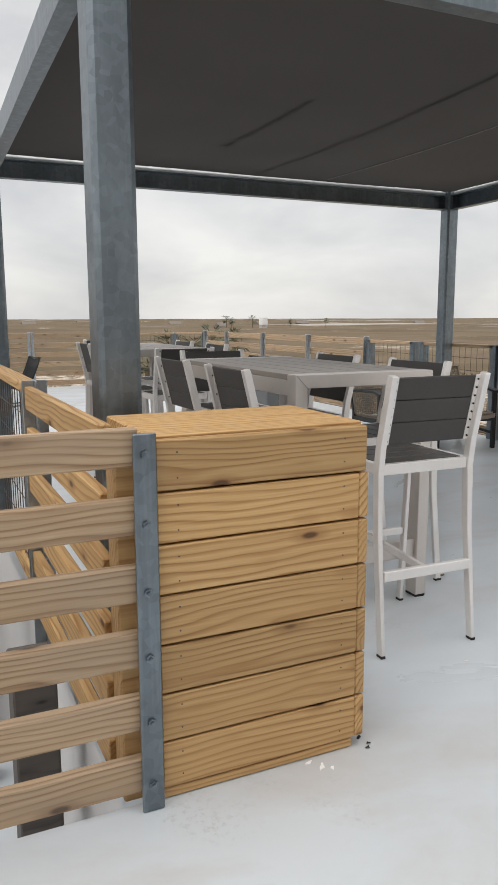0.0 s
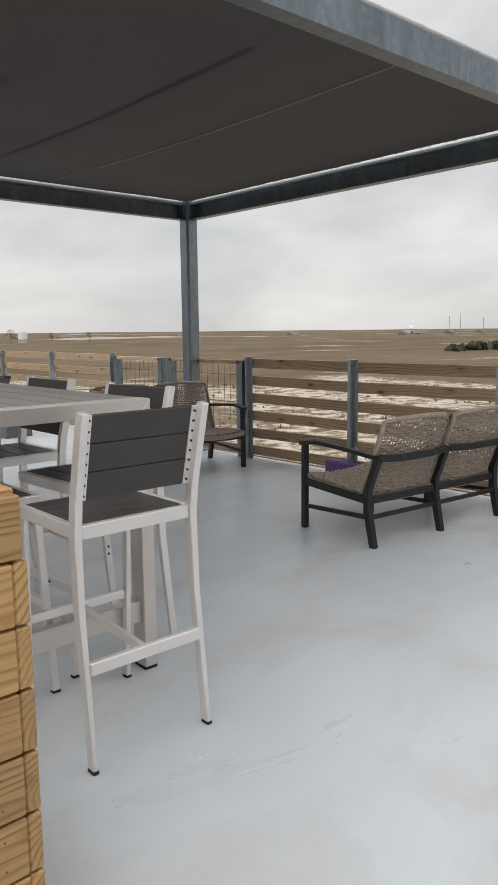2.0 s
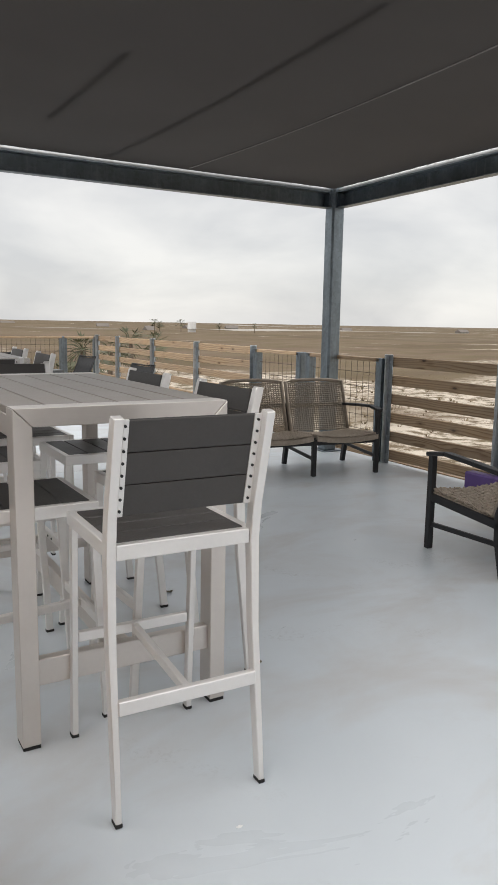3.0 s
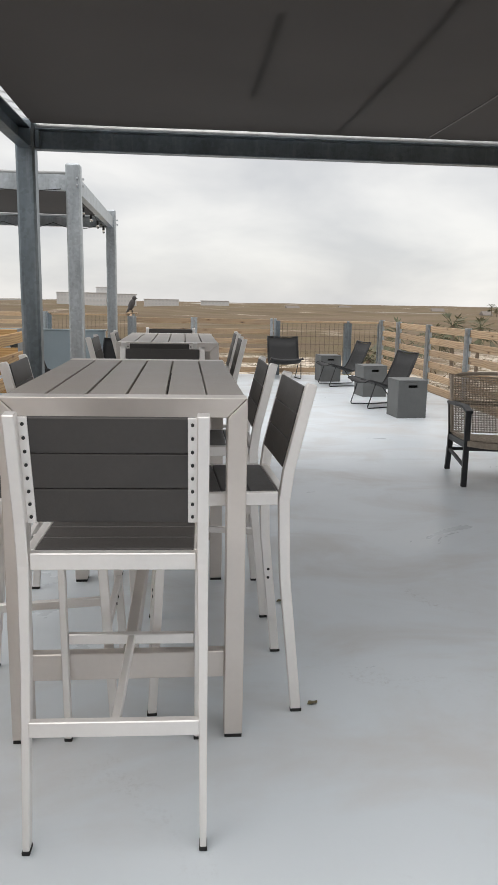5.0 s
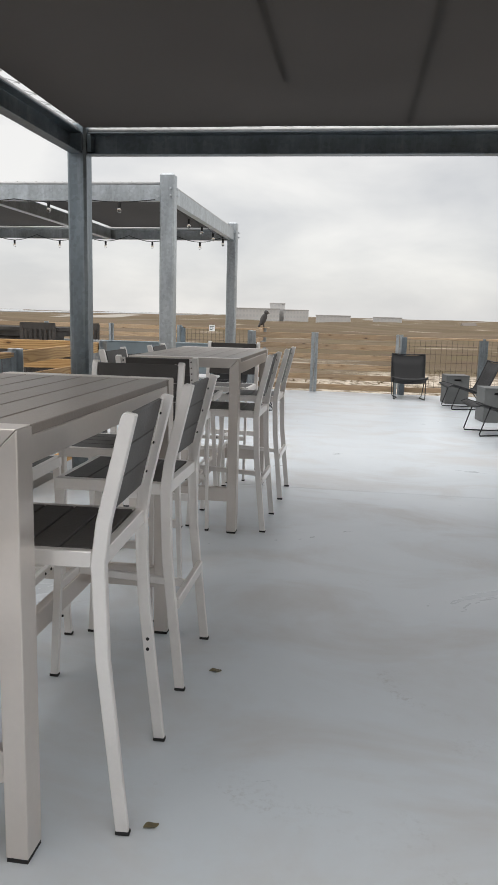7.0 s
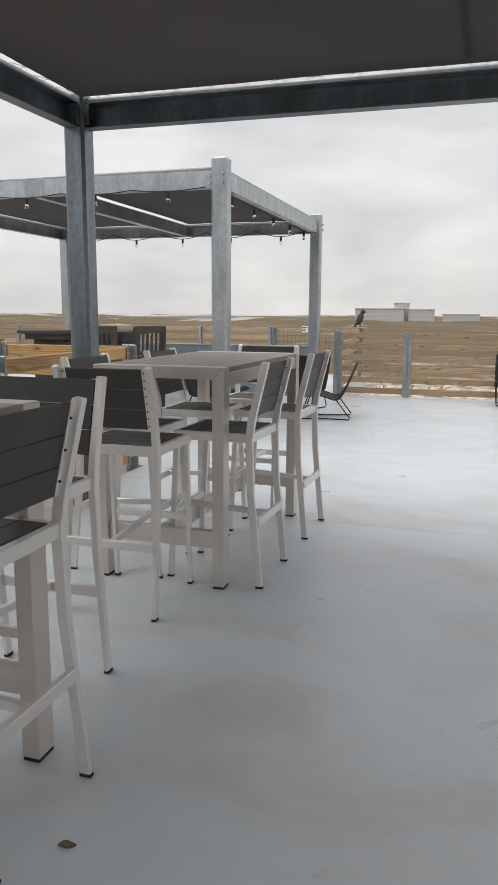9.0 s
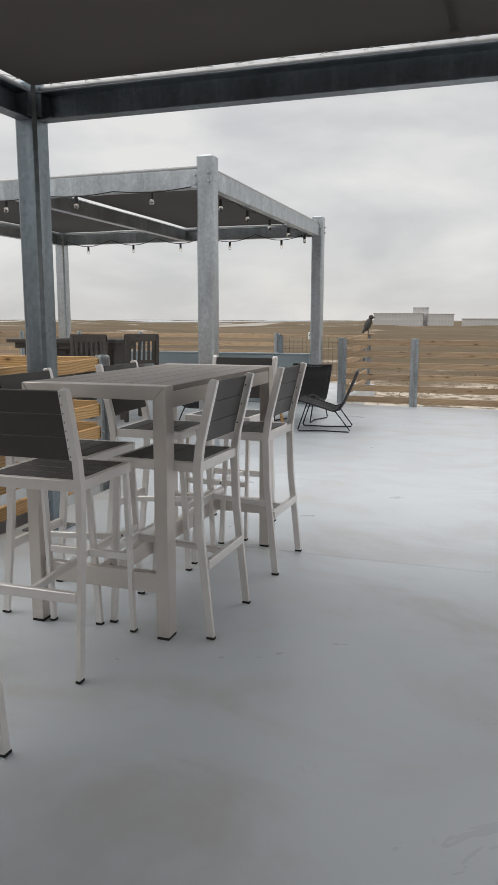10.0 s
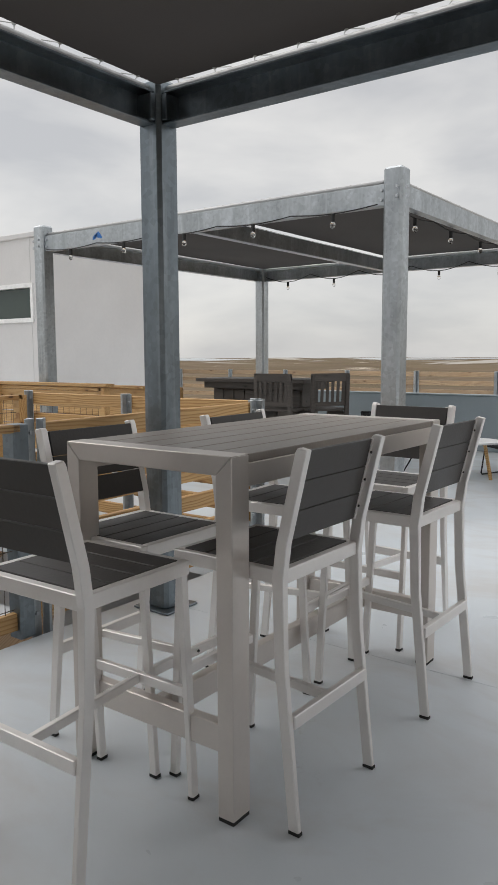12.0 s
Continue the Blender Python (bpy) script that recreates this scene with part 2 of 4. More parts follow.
def ground_material():
    m, n, l, b = material("coastal_prairie")
    v = coords(n, l, (1, 1, 1))
    band = noise_tex(n, l, coords(n, l, (0.006, 0.013, 0.01)), 1.0, 5, 0.6, 0.5)
    c = ramp(n, l, band, [(0.33, (0.115, 0.082, 0.054)), (0.46, (0.19, 0.142, 0.10)), (0.54, (0.13, 0.094, 0.063)), (0.7, (0.21, 0.17, 0.128))])
    mid = noise_tex(n, l, v, 0.12, 6, 0.65)
    c = blend(n, l, ramp(n, l, mid, [(0.4, 0.0), (0.62, 0.55)]), c, (0.14, 0.115, 0.06))
    tuft = noise_tex(n, l, v, 0.8, 8, 0.75)
    sand_zone = noise_tex(n, l, v, 0.035, 3)
    sep = n.new("ShaderNodeSeparateXYZ")
    l.new(v, sep.inputs[0])
    ln = n.new("ShaderNodeVectorMath")
    ln.operation = 'LENGTH'
    l.new(v, ln.inputs[0])
    near = n.new("ShaderNodeMapRange")
    near.inputs[1].default_value, near.inputs[2].default_value = 45, 120
    near.inputs[3].default_value, near.inputs[4].default_value = 0.28, -0.06
    l.new(ln.outputs["Value"], near.inputs[0])
    add = n.new("ShaderNodeMath")
    l.new(near.outputs[0], add.inputs[0])
    l.new(sand_zone, add.inputs[1])
    zone = ramp(n, l, add.outputs[0], [(0.56, 0.0), (0.66, 1.0)])
    patch = blend(n, l, 1.0, ramp(n, l, tuft, [(0.44, 0.0), (0.54, 1.0)]), zone, 'MULTIPLY')
    c = blend(n, l, patch, c, (0.58, 0.51, 0.42))
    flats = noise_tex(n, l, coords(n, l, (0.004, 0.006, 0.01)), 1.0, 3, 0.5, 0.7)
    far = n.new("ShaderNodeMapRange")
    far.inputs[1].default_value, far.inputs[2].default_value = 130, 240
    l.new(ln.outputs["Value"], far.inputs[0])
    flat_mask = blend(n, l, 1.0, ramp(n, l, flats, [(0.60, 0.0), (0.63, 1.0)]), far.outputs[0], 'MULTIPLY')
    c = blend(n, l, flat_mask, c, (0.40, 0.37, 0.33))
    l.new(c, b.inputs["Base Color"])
    b.inputs["Roughness"].default_value = 0.95
    b.inputs["Specular IOR Level"].default_value = 0.1
    bump(n, l, b, tuft, 0.6, 0.3)
    return m


M_GROUND = ground_material()


def glass(name, tint):
    m, n, l, b = material(name)
    b.inputs["Base Color"].default_value = (*tint, 1)
    b.inputs["Roughness"].default_value = 0.05
    b.inputs["Transmission Weight"].default_value = 1.0
    return m


M_BULB = glass("clear_bulb_glass", (0.95, 0.95, 0.93))
M_PANE = plain("dark_tinted_pane", (0.045, 0.065, 0.058), 0.08, 0.0, 0.08, 1.0, 0.0)
M_SEA, _n, _l, _b = material("pale_sea")
_b.inputs["Base Color"].default_value = (0.42, 0.44, 0.45, 1)
_b.inputs["Roughness"].default_value = 0.35
bump(_n, _l, _b, noise_tex(_n, _l, coords(_n, _l, (0.02, 0.08, 1)), 1.0, 5), 0.6, 2.0)


# ---- building helpers ----
def thing(name, m=None, label="", category="", group="", kind=""):
    ob = new(name)
    ob.empty_display_size = 0.1
    if m is not None:
        ob.matrix_basis = m
    return tagged(ob, label, category, group, kind)


def mesh_of(name, bm, mat, smooth=False):
    me = bpy.data.meshes.new(name)
    bm.normal_update()
    bm.to_mesh(me)
    bm.free()
    me.materials.append(mat)
    if smooth:
        for p in me.polygons:
            p.use_smooth = True
    return me


def part(name, bm, mat, parent=None, label="", m=None, smooth=False):
    """One mesh object from a bmesh (or a ready mesh), under parent."""
    me = mesh_of(name, bm, mat, smooth) if isinstance(bm, bmesh.types.BMesh) else bm
    ob = new(name, me)
    ob.parent = parent
    if m is not None:
        ob.matrix_basis = m
    return tagged(ob, label)


def add_box(bm, c, s, m=None, bev=0.0):
    """A box of size s about c, turned by m, with bevelled edges."""
    mat = Matrix.Translation(c) @ (m if m is not None else Matrix()) @ Matrix.Diagonal((*s, 1))
    vs = bmesh.ops.create_cube(bm, size=1.0, matrix=mat)["verts"]
    if bev:
        es = list({e for v in vs for e in v.link_edges})
        bmesh.ops.bevel(bm, geom=es, offset=bev, segments=1, affect='EDGES', clamp_overlap=True)
    return bm


def boxes(*specs, bev=0.0):
    bm = bmesh.new()
    for c, s in specs:
        add_box(bm, c, s, None, bev)
    return bm


def span(x0, x1, y0, y1, z0, z1, bev=0.0):
    return boxes((((x0 + x1) / 2, (y0 + y1) / 2, (z0 + z1) / 2), (x1 - x0, y1 - y0, z1 - z0)), bev=bev)


def add_bar(bm, p, q, w, d, bev=0.0, up=(0, 0, 1)):
    """A straight bar from p to q, w across and d along the way that up leans to."""
    p, q = Vector(p), Vector(q)
    z = (q - p).normalized()
    u = Vector(up)
    if abs(z.dot(u)) > 0.95:
        u = Vector((0, 1, 0))
    x = u.cross(z).normalized()
    y = z.cross(x)
    rot = Matrix((x, y, z)).transposed().to_4x4()
    return add_box(bm, (p + q) / 2, (w, d, (q - p).length), rot, bev)


def bar(p, q, w, d, bev=0.0, up=(0, 0, 1)):
    return add_bar(bmesh.new(), p, q, w, d, bev, up)


def add_rod(bm, pts, r, seg=6):
    """A round rod along a line of points."""
    pts = [Vector(p) for p in pts]
    rings = []
    for i, p in enumerate(pts):
        a, b = pts[max(i - 1, 0)], pts[min(i + 1, len(pts) - 1)]
        t = (b - a).normalized()
        u = Vector((0, 0, 1)) if abs(t.z) < 0.9 else Vector((1, 0, 0))
        x = u.cross(t).normalized()
        y = t.cross(x)
        rings.append([bm.verts.new(p + r * (math.cos(2 * math.pi * k / seg) * x + math.sin(2 * math.pi * k / seg) * y)) for k in range(seg)])
    for A, B in zip(rings, rings[1:]):
        for k in range(seg):
            bm.faces.new((A[k], A[(k + 1) % seg], B[(k + 1) % seg], B[k]))
    bm.faces.new(rings[0][::-1])
    bm.faces.new(rings[-1])
    return bm


def rod(pts, r, seg=6):
    return add_rod(bmesh.new(), pts, r, seg)


def add_profile(bm, side, x0, x1):
    """A closed outline in the y-z plane, pulled from x0 to x1."""
    A = [bm.verts.new((x0, y, z)) for y, z in side]
    B = [bm.verts.new((x1, y, z)) for y, z in side]
    k = len(side)
    for i in range(k):
        bm.faces.new((A[i], A[(i + 1) % k], B[(i + 1) % k], B[i]))
    bm.faces.new(A[::-1])
    bm.faces.new(B)
    return bm


BOARDS = {}


def stud(name, at, way, r, length, mat, parent):
    """A six-sided bolt or screw head standing out from at along way; alike heads share one mesh."""
    key = (name, r, length, mat.name)
    if key not in BOARDS:
        BOARDS[key] = mesh_of(name, rod([(0, 0, 0), (0, 0, length)], r, 6), mat)
    m = Vector(way).to_track_quat('Z', 'Y').to_matrix().to_4x4()
    m.translation = at
    return part(name, BOARDS[key], mat, parent, "", m)



def board(parent, p, q, height, depth, mat, name="board", lean=0.0):
    """A plank from p to q whose length runs along its own X; alike planks share one mesh."""
    p, q = Vector(p), Vector(q)
    d = q - p
    key = (name, round(d.length, 3), height, depth, mat.name)
    if key not in BOARDS:
        BOARDS[key] = mesh_of(name, boxes(((0, 0, 0), (d.length, depth, height)), bev=0.004), mat)
    x = d.normalized()
    y = Vector((0, 0, 1)).cross(x).normalized()
    z = x.cross(y)
    m = Matrix((x, y, z)).transposed().to_4x4()
    m.translation = (p + q) / 2
    return part(name, BOARDS[key], mat, parent, "", m @ pose(0, 0, 0, lean))


# ---- ground, sea ----
def build_ground():
    bm = bmesh.new()
    spokes = 220
    radii = [0.5 * 1.085 ** k for k in range(113)]
    rows = []
    for r in radii:
        ring = []
        for k in range(spokes):
            a = 2 * math.pi * k / spokes
            x, y = 3 + r * math.cos(a), 8 + r * math.sin(a)
            z = -4.6
            if r > 12:
                z += 0.55 * min(1, (r - 12) / 25) * (noise.noise((x * 0.05, y * 0.05, 2)) + 0.5 * noise.noise((x * 0.17, y * 0.17, 4)))
            if r > 120:
                north = max(0.0, math.cos(a - radians(112)))
                z += north ** 2 * 4.5 * min(1, (r - 120) / 220) * max(0, noise.noise((x * 0.009, y * 0.009, 7)) + 0.35)
                z += 1.2 * min(1, (r - 120) / 400) * noise.noise((x * 0.004, y * 0.004, 9))
            ring.append(bm.verts.new((x, y, z)))
        rows.append(ring)
    for A, B in zip(rows, rows[1:]):
        for k in range(spokes):
            bm.faces.new((A[k], A[(k + 1) % spokes], B[(k + 1) % spokes], B[k]))
    bm.faces.new(rows[0])
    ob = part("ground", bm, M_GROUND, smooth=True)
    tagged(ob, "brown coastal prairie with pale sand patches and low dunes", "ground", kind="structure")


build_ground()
sea = part("water", span(-4300, -420, 700, 3900, -6.0, -2.2), M_SEA)
tagged(sea, "pale grey sea lying beyond the dunes", "sea", kind="structure")

# ---- deck ----
HX0, HX1, HY0, HY1 = -2.2, 0.622, 1.97, 8.62
deck_bm = boxes(
    ((2.1 - 5.0, -2.0, -0.15), (18.1, 7.94, 0.3)),
    (((HX1 + 6.15) / 2, 8.685, -0.15), (6.15 - HX1, 13.43, 0.3)),
    (((-11.95 + HX0) / 2, 8.685, -0.15), (HX0 + 11.95, 13.43, 0.3)),
    (((HX0 + HX1) / 2, (HY1 + 15.4) / 2, -0.15), (HX1 - HX0, 15.4 - HY1, 0.3)),
    (((-11.95 + 1.0) / 2, 17.45, -0.15), (12.95, 4.1, 0.3)))
deck = part("floor", deck_bm, M_DECK)
tagged(deck, "light grey coated roof deck with faint scuffs", "floor", kind="structure")
for x0, x1, y in ((0.95, 5.98, 7.36),):
    part("trim", span(x0, x1, y - 0.05, y + 0.05, 0.0002, 0.0010), M_DECK)
fascia = part("trim", span(6.152, 6.19, -5.9, 15.4, -0.32, 0.01, 0.004), M_FENCE)
tagged(fascia, "timber edge board along the deck", "trim", kind="structure")
for o in list(scene.objects):
    if o.name.startswith("trim"):
        tagged(o, "raised coating seam across the deck" if o is not fascia else "", "trim", kind="structure")

# storey below the deck
low = thing("lower_storey", None, "white rendered walls of the storey below the deck", "building", kind="structure")
part("wall", span(-11.8, -2.32, -5.8, 19.9, -4.9, -0.31), M_STUCCO, low)
part("wall", span(0.64, 5.9, -5.8, 15.4, -4.9, -0.31), M_STUCCO, low)
part("wall", span(-2.32, 0.62, -5.8, 1.9, -4.9, -0.31), M_STUCCO, low)
part("landing", span(-2.32, 0.62, 1.9, 5.2, -1.75, -1.55), M_DECK, low)
part("landing", span(-2.32, 0.62, 5.2, 15.4, -4.9, -3.3), M_DECK, low)


# unseen wall and roof, added behind the start to cut the sky light there
house = thing("rear_building", None, "unseen plain wall added behind the deck to block sky light", "building", kind="structure")
part("wall", span(-11.9, 6.1, -5.2, -2.4, 0.0, 4.6, 0.01), M_STUCCO, house)
part("roof", span(-12.0, 6.14, -5.3, -2.3, 4.6, 4.75, 0.01), M_GALV, house)


# ---- fences ----
def angle_post(parent, x, y, z0, z1, ax, gap=0.0, mat=None):
    """A steel angle upright with bolt heads; ax is the way along the fence."""
    a = Vector(ax)
    nrm = Vector((-a.y, a.x, 0))
    bm = bmesh.new()
    rot = Matrix((a, nrm, Vector((0, 0, 1)))).transposed().to_4x4()
    add_box(bm, (x, y, (z0 + z1) / 2), (0.058, 0.008, z1 - z0), rot, 0.002)
    add_box(bm, Vector((x, y, (z0 + z1) / 2)) + a * 0.025 + nrm * 0.03, (0.008, 0.052, z1 - z0), rot, 0.002)
    ob = part("post", bm, mat or M_GALV_PALE, parent)
    for k in range(6):
        for s in (-1, 1):
            stud("bolt", Vector((x, y, 1.03 - 0.187 * k)) + nrm * 0.004 * s, nrm * s, 0.011, 0.010, M_BOLT, ob)
    return ob


def slat_run(name, p, q, posts, label, mat=None, top=1.08, side=1, count=6, bare=(), foot=-0.02):
    """A straight run of fence from p to q: six boards between steel angle uprights at the given distances."""
    p, q = Vector((*p, 0)), Vector((*q, 0))
    d = (q - p).normalized()
    nrm = Vector((-d.y, d.x, 0))
    ob = thing(name, None, label, "fence")
    mat = mat or M_FENCE
    stops = sorted(posts)
    for a, b in zip(stops, stops[1:]):
        for k in range(count):
            z = top - 0.05 - 0.187 * k
            j = random.uniform(-0.004, 0.004)
            board(ob, p + d * (a + 0.03) + Vector((0, 0, z + j)) + nrm * 0.03 * side, p + d * (b - 0.03) + Vector((0, 0, z - j)) + nrm * 0.03 * side, 0.1, 0.036, mat)
    for s in stops:
        if s in bare:
            continue
        c = p + d * s
        angle_post(ob, c.x - d.x * 0.035, c.y - d.y * 0.035, foot, top + 0.02, (d.x, d.y, 0))
        angle_post(ob, c.x + d.x * 0.035, c.y + d.y * 0.035, foot, top + 0.02, (-d.x, -d.y, 0))
    return ob


def mesh_run(name, p, q, label, top=1.06, step=0.1, frame_mat=None, post_mat=None, rail=True):
    """A wire-mesh panel from p to q, in a timber frame between uprights."""
    p, q = Vector((*p, 0)), Vector((*q, 0))
    d = (q - p).normalized()
    length = (q - p).length
    ob = thing(name, None, label, "fence")
    up = Vector((0, 0, 1))
    mat = frame_mat or M_FENCE
    if rail:
        board(ob, p + up * (top - 0.02), q + up * (top - 0.02), 0.04, 0.09, mat, "rail")
        board(ob, p + up * 0.09, q + up * 0.09, 0.09, 0.04, mat, "rail")
    wires = bmesh.new()
    k = step
    while k < length:
        add_rod(wires, [p + d * k + up * 0.1, p + d * k + up * (top - 0.04)], 0.0026, 4)
        k += step
    for i in range(1, 7):
        add_rod(wires, [p + d * 0.02 + up * i * 0.15, p + d * (length - 0.02) + up * i * 0.15], 0.0026, 4)
    part("wire_mesh", wires, M_WIRE, ob)
    for e in (p, q):
        part("post", boxes(((e.x, e.y, top / 2), (0.09, 0.09, top)), bev=0.004), post_mat or M_GALV, ob)
    return ob


FX = 6.05
slat_run("fence", (FX, -2.2), (FX, 2.0), [0.1, 1.4, 2.8, 4.1], "weathered horizontal board fence on paired galvanised uprights, overlooking sand", side=-1)
mesh_run("mesh_fence", (FX, 2.05), (FX, 3.36), "wire mesh panel with timber rails at the deck edge")
slat_run("fence", (FX, 3.46), (FX, 6.43), [0.0, 1.52, 2.97], "weathered horizontal board fence on paired galvanised uprights, behind wicker loveseats", side=-1)
mesh_run("mesh_fence", (FX, 6.53), (FX, 7.8), "rusted wire mesh panel with timber rails by the steel post")
mesh_run("mesh_gate", (FX, 8.0), (FX, 9.0), "small framed wire mesh gate in the deck fence")
slat_run("fence", (FX, 9.12), (FX, 15.6), [0.0, 1.7, 3.4, 5.1, 6.3], "tan board fence along the long side of the deck", side=-1)
mesh_run("mesh_fence", (FX, 15.55), (5.45, 15.7), "short wire mesh panel across the fence corner")
mesh_run("mesh_fence", (3.95, 15.35), (5.38, 15.65), "wire mesh panel at the far end of the deck")
slat_run("fence", (1.14, 15.32), (3.87, 15.32), [0.0, 1.17, 2.72], "board fence with galvanised uprights across the far deck edge")
walk_fence = slat_run("fence", (1.08, 15.45), (0.86, 19.35), [0.05, 1.3, 2.6, 3.88], "board fence running away beside the far walkway", bare=(1.3, 2.6))
mesh_run("mesh_fence", (-1.15, 19.42), (0.78, 19.42), "wire mesh panel closing the far walkway")
slat_run("fence", (-11.5, 19.42), (-1.2, 19.42), [0.0, 1.7, 3.4, 5.1, 6.8, 8.5, 10.25], "long weathered board fence on the far deck edge")

# rails round the stair opening
slat_run("stair_railing", (-2.2, 1.955), (0.56, 1.955), [0.0, 1.4], "pine board railing guarding the stair opening, bolted to galvanised steel", M_FENCE)
front_rail = [o for o in scene.objects if o.name.startswith("stair_railing")][-1]
for k in range(6):
    z = 1.03 - 0.187 * k
    board(front_rail, (-0.77, 1.985, z), (0.585, 1.965, z + 0.006), 0.102, 0.036, M_FENCE)
slat_run("stair_railing", (0.56, 2.05), (0.56, 8.6), [0.0, 1.42], "pine board railing along the stair opening beside the steel posts", M_WOOD, bare=(0.0,), foot=-0.3)
mesh_run("mesh_fence", (0.56, 3.56), (0.56, 5.0), "wire mesh panel with pine rails along the stair opening", 1.08, 0.1, M_WOOD, M_GALV)
mesh_run("mesh_fence", (0.56, 5.1), (0.56, 6.5), "wire mesh panel with pine rails along the stair opening", 1.08, 0.1, M_WOOD, M_GALV)
slat_run("stair_railing", (0.56, 6.62), (0.56, 8.58), [0.0, 1.9], "pine board railing closing the stair opening near its head", M_WOOD, foot=-0.3)
slat_run("stair_railing", (-2.2, 8.68), (0.5, 8.68), [0.0, 1.3, 2.66], "pine board railing across the head of the stair opening", M_WOOD)
mesh_run("mesh_gate", (-1.6, 4.3), (-0.3, 4.3), "black wire mesh gate across the stair", 1.05, 0.045)
for a in (2.1, 4.3, 6.5):
    mesh_run("mesh_fence", (-2.2, a), (-2.2, a + 2.08), "wire mesh panel in a pine frame beside the stair opening", 1.06, 0.1, M_WOOD, M_WOOD)


# stair flight below the opening
def build_stair():
    ob = thing("staircase", None, "grey stair flight with pine stringers going down through the deck", "stairs")
    for k in range(9):
        part("tread", span(-2.0, -0.85, 7.9 - 0.28 * k, 8.2 - 0.28 * k, -0.2 - 0.18 * k, -0.15 - 0.18 * k, 0.005), M_DECK, ob)
    for x in (-2.05, -0.82):
        board(ob, (x, 8.3, -0.15), (x, 5.5, -1.75), 0.28, 0.045, M_FENCE, "stringer")
    return ob


build_stair()
for x, y in ((0.44, 3.15), (0.3, 4.75), (-0.9, 2.7)):
    col = part("column", span(x - 0.09, x + 0.09, y - 0.09, y + 0.09, -1.55, -0.02, 0.008), M_DARKWOOD)
    tagged(col, "dark timber column below the deck edge", "column")


# ---- pergolas ----
def lacing(parent, p, q, inward, step=0.24):
    """Cord ties between the cloth's eyelets and the tube, one to each eyelet along a side."""
    p, q, inward = Vector(p), Vector(q), Vector(inward)
    d = (q - p).normalized()
    m = Matrix((d, inward, d.cross(inward))).transposed().to_4x4()
    if m.determinant() < 0 or m[2][2] < 0:
        m = Matrix((-d, inward, (-d).cross(inward))).transposed().to_4x4()
    if "tie" not in BOARDS:
        bm = bmesh.new()
        a = Vector((0, 0.068, 0.012))
        for off in (-0.05, 0.05):
            add_rod(bm, [a, (off, 0.0, 0.024), (off, -0.022, 0.0)], 0.0024, 4)
        add_box(bm, a, (0.014, 0.014, 0.012))
        BOARDS["tie"] = mesh_of("tie", bm, M_CORD)
    for k in range(int((q - p).length / step)):
        t = m.copy()
        t.translation = p + d * (k + 0.5) * step
        part("tie", BOARDS["tie"], M_CORD, parent, "", t)


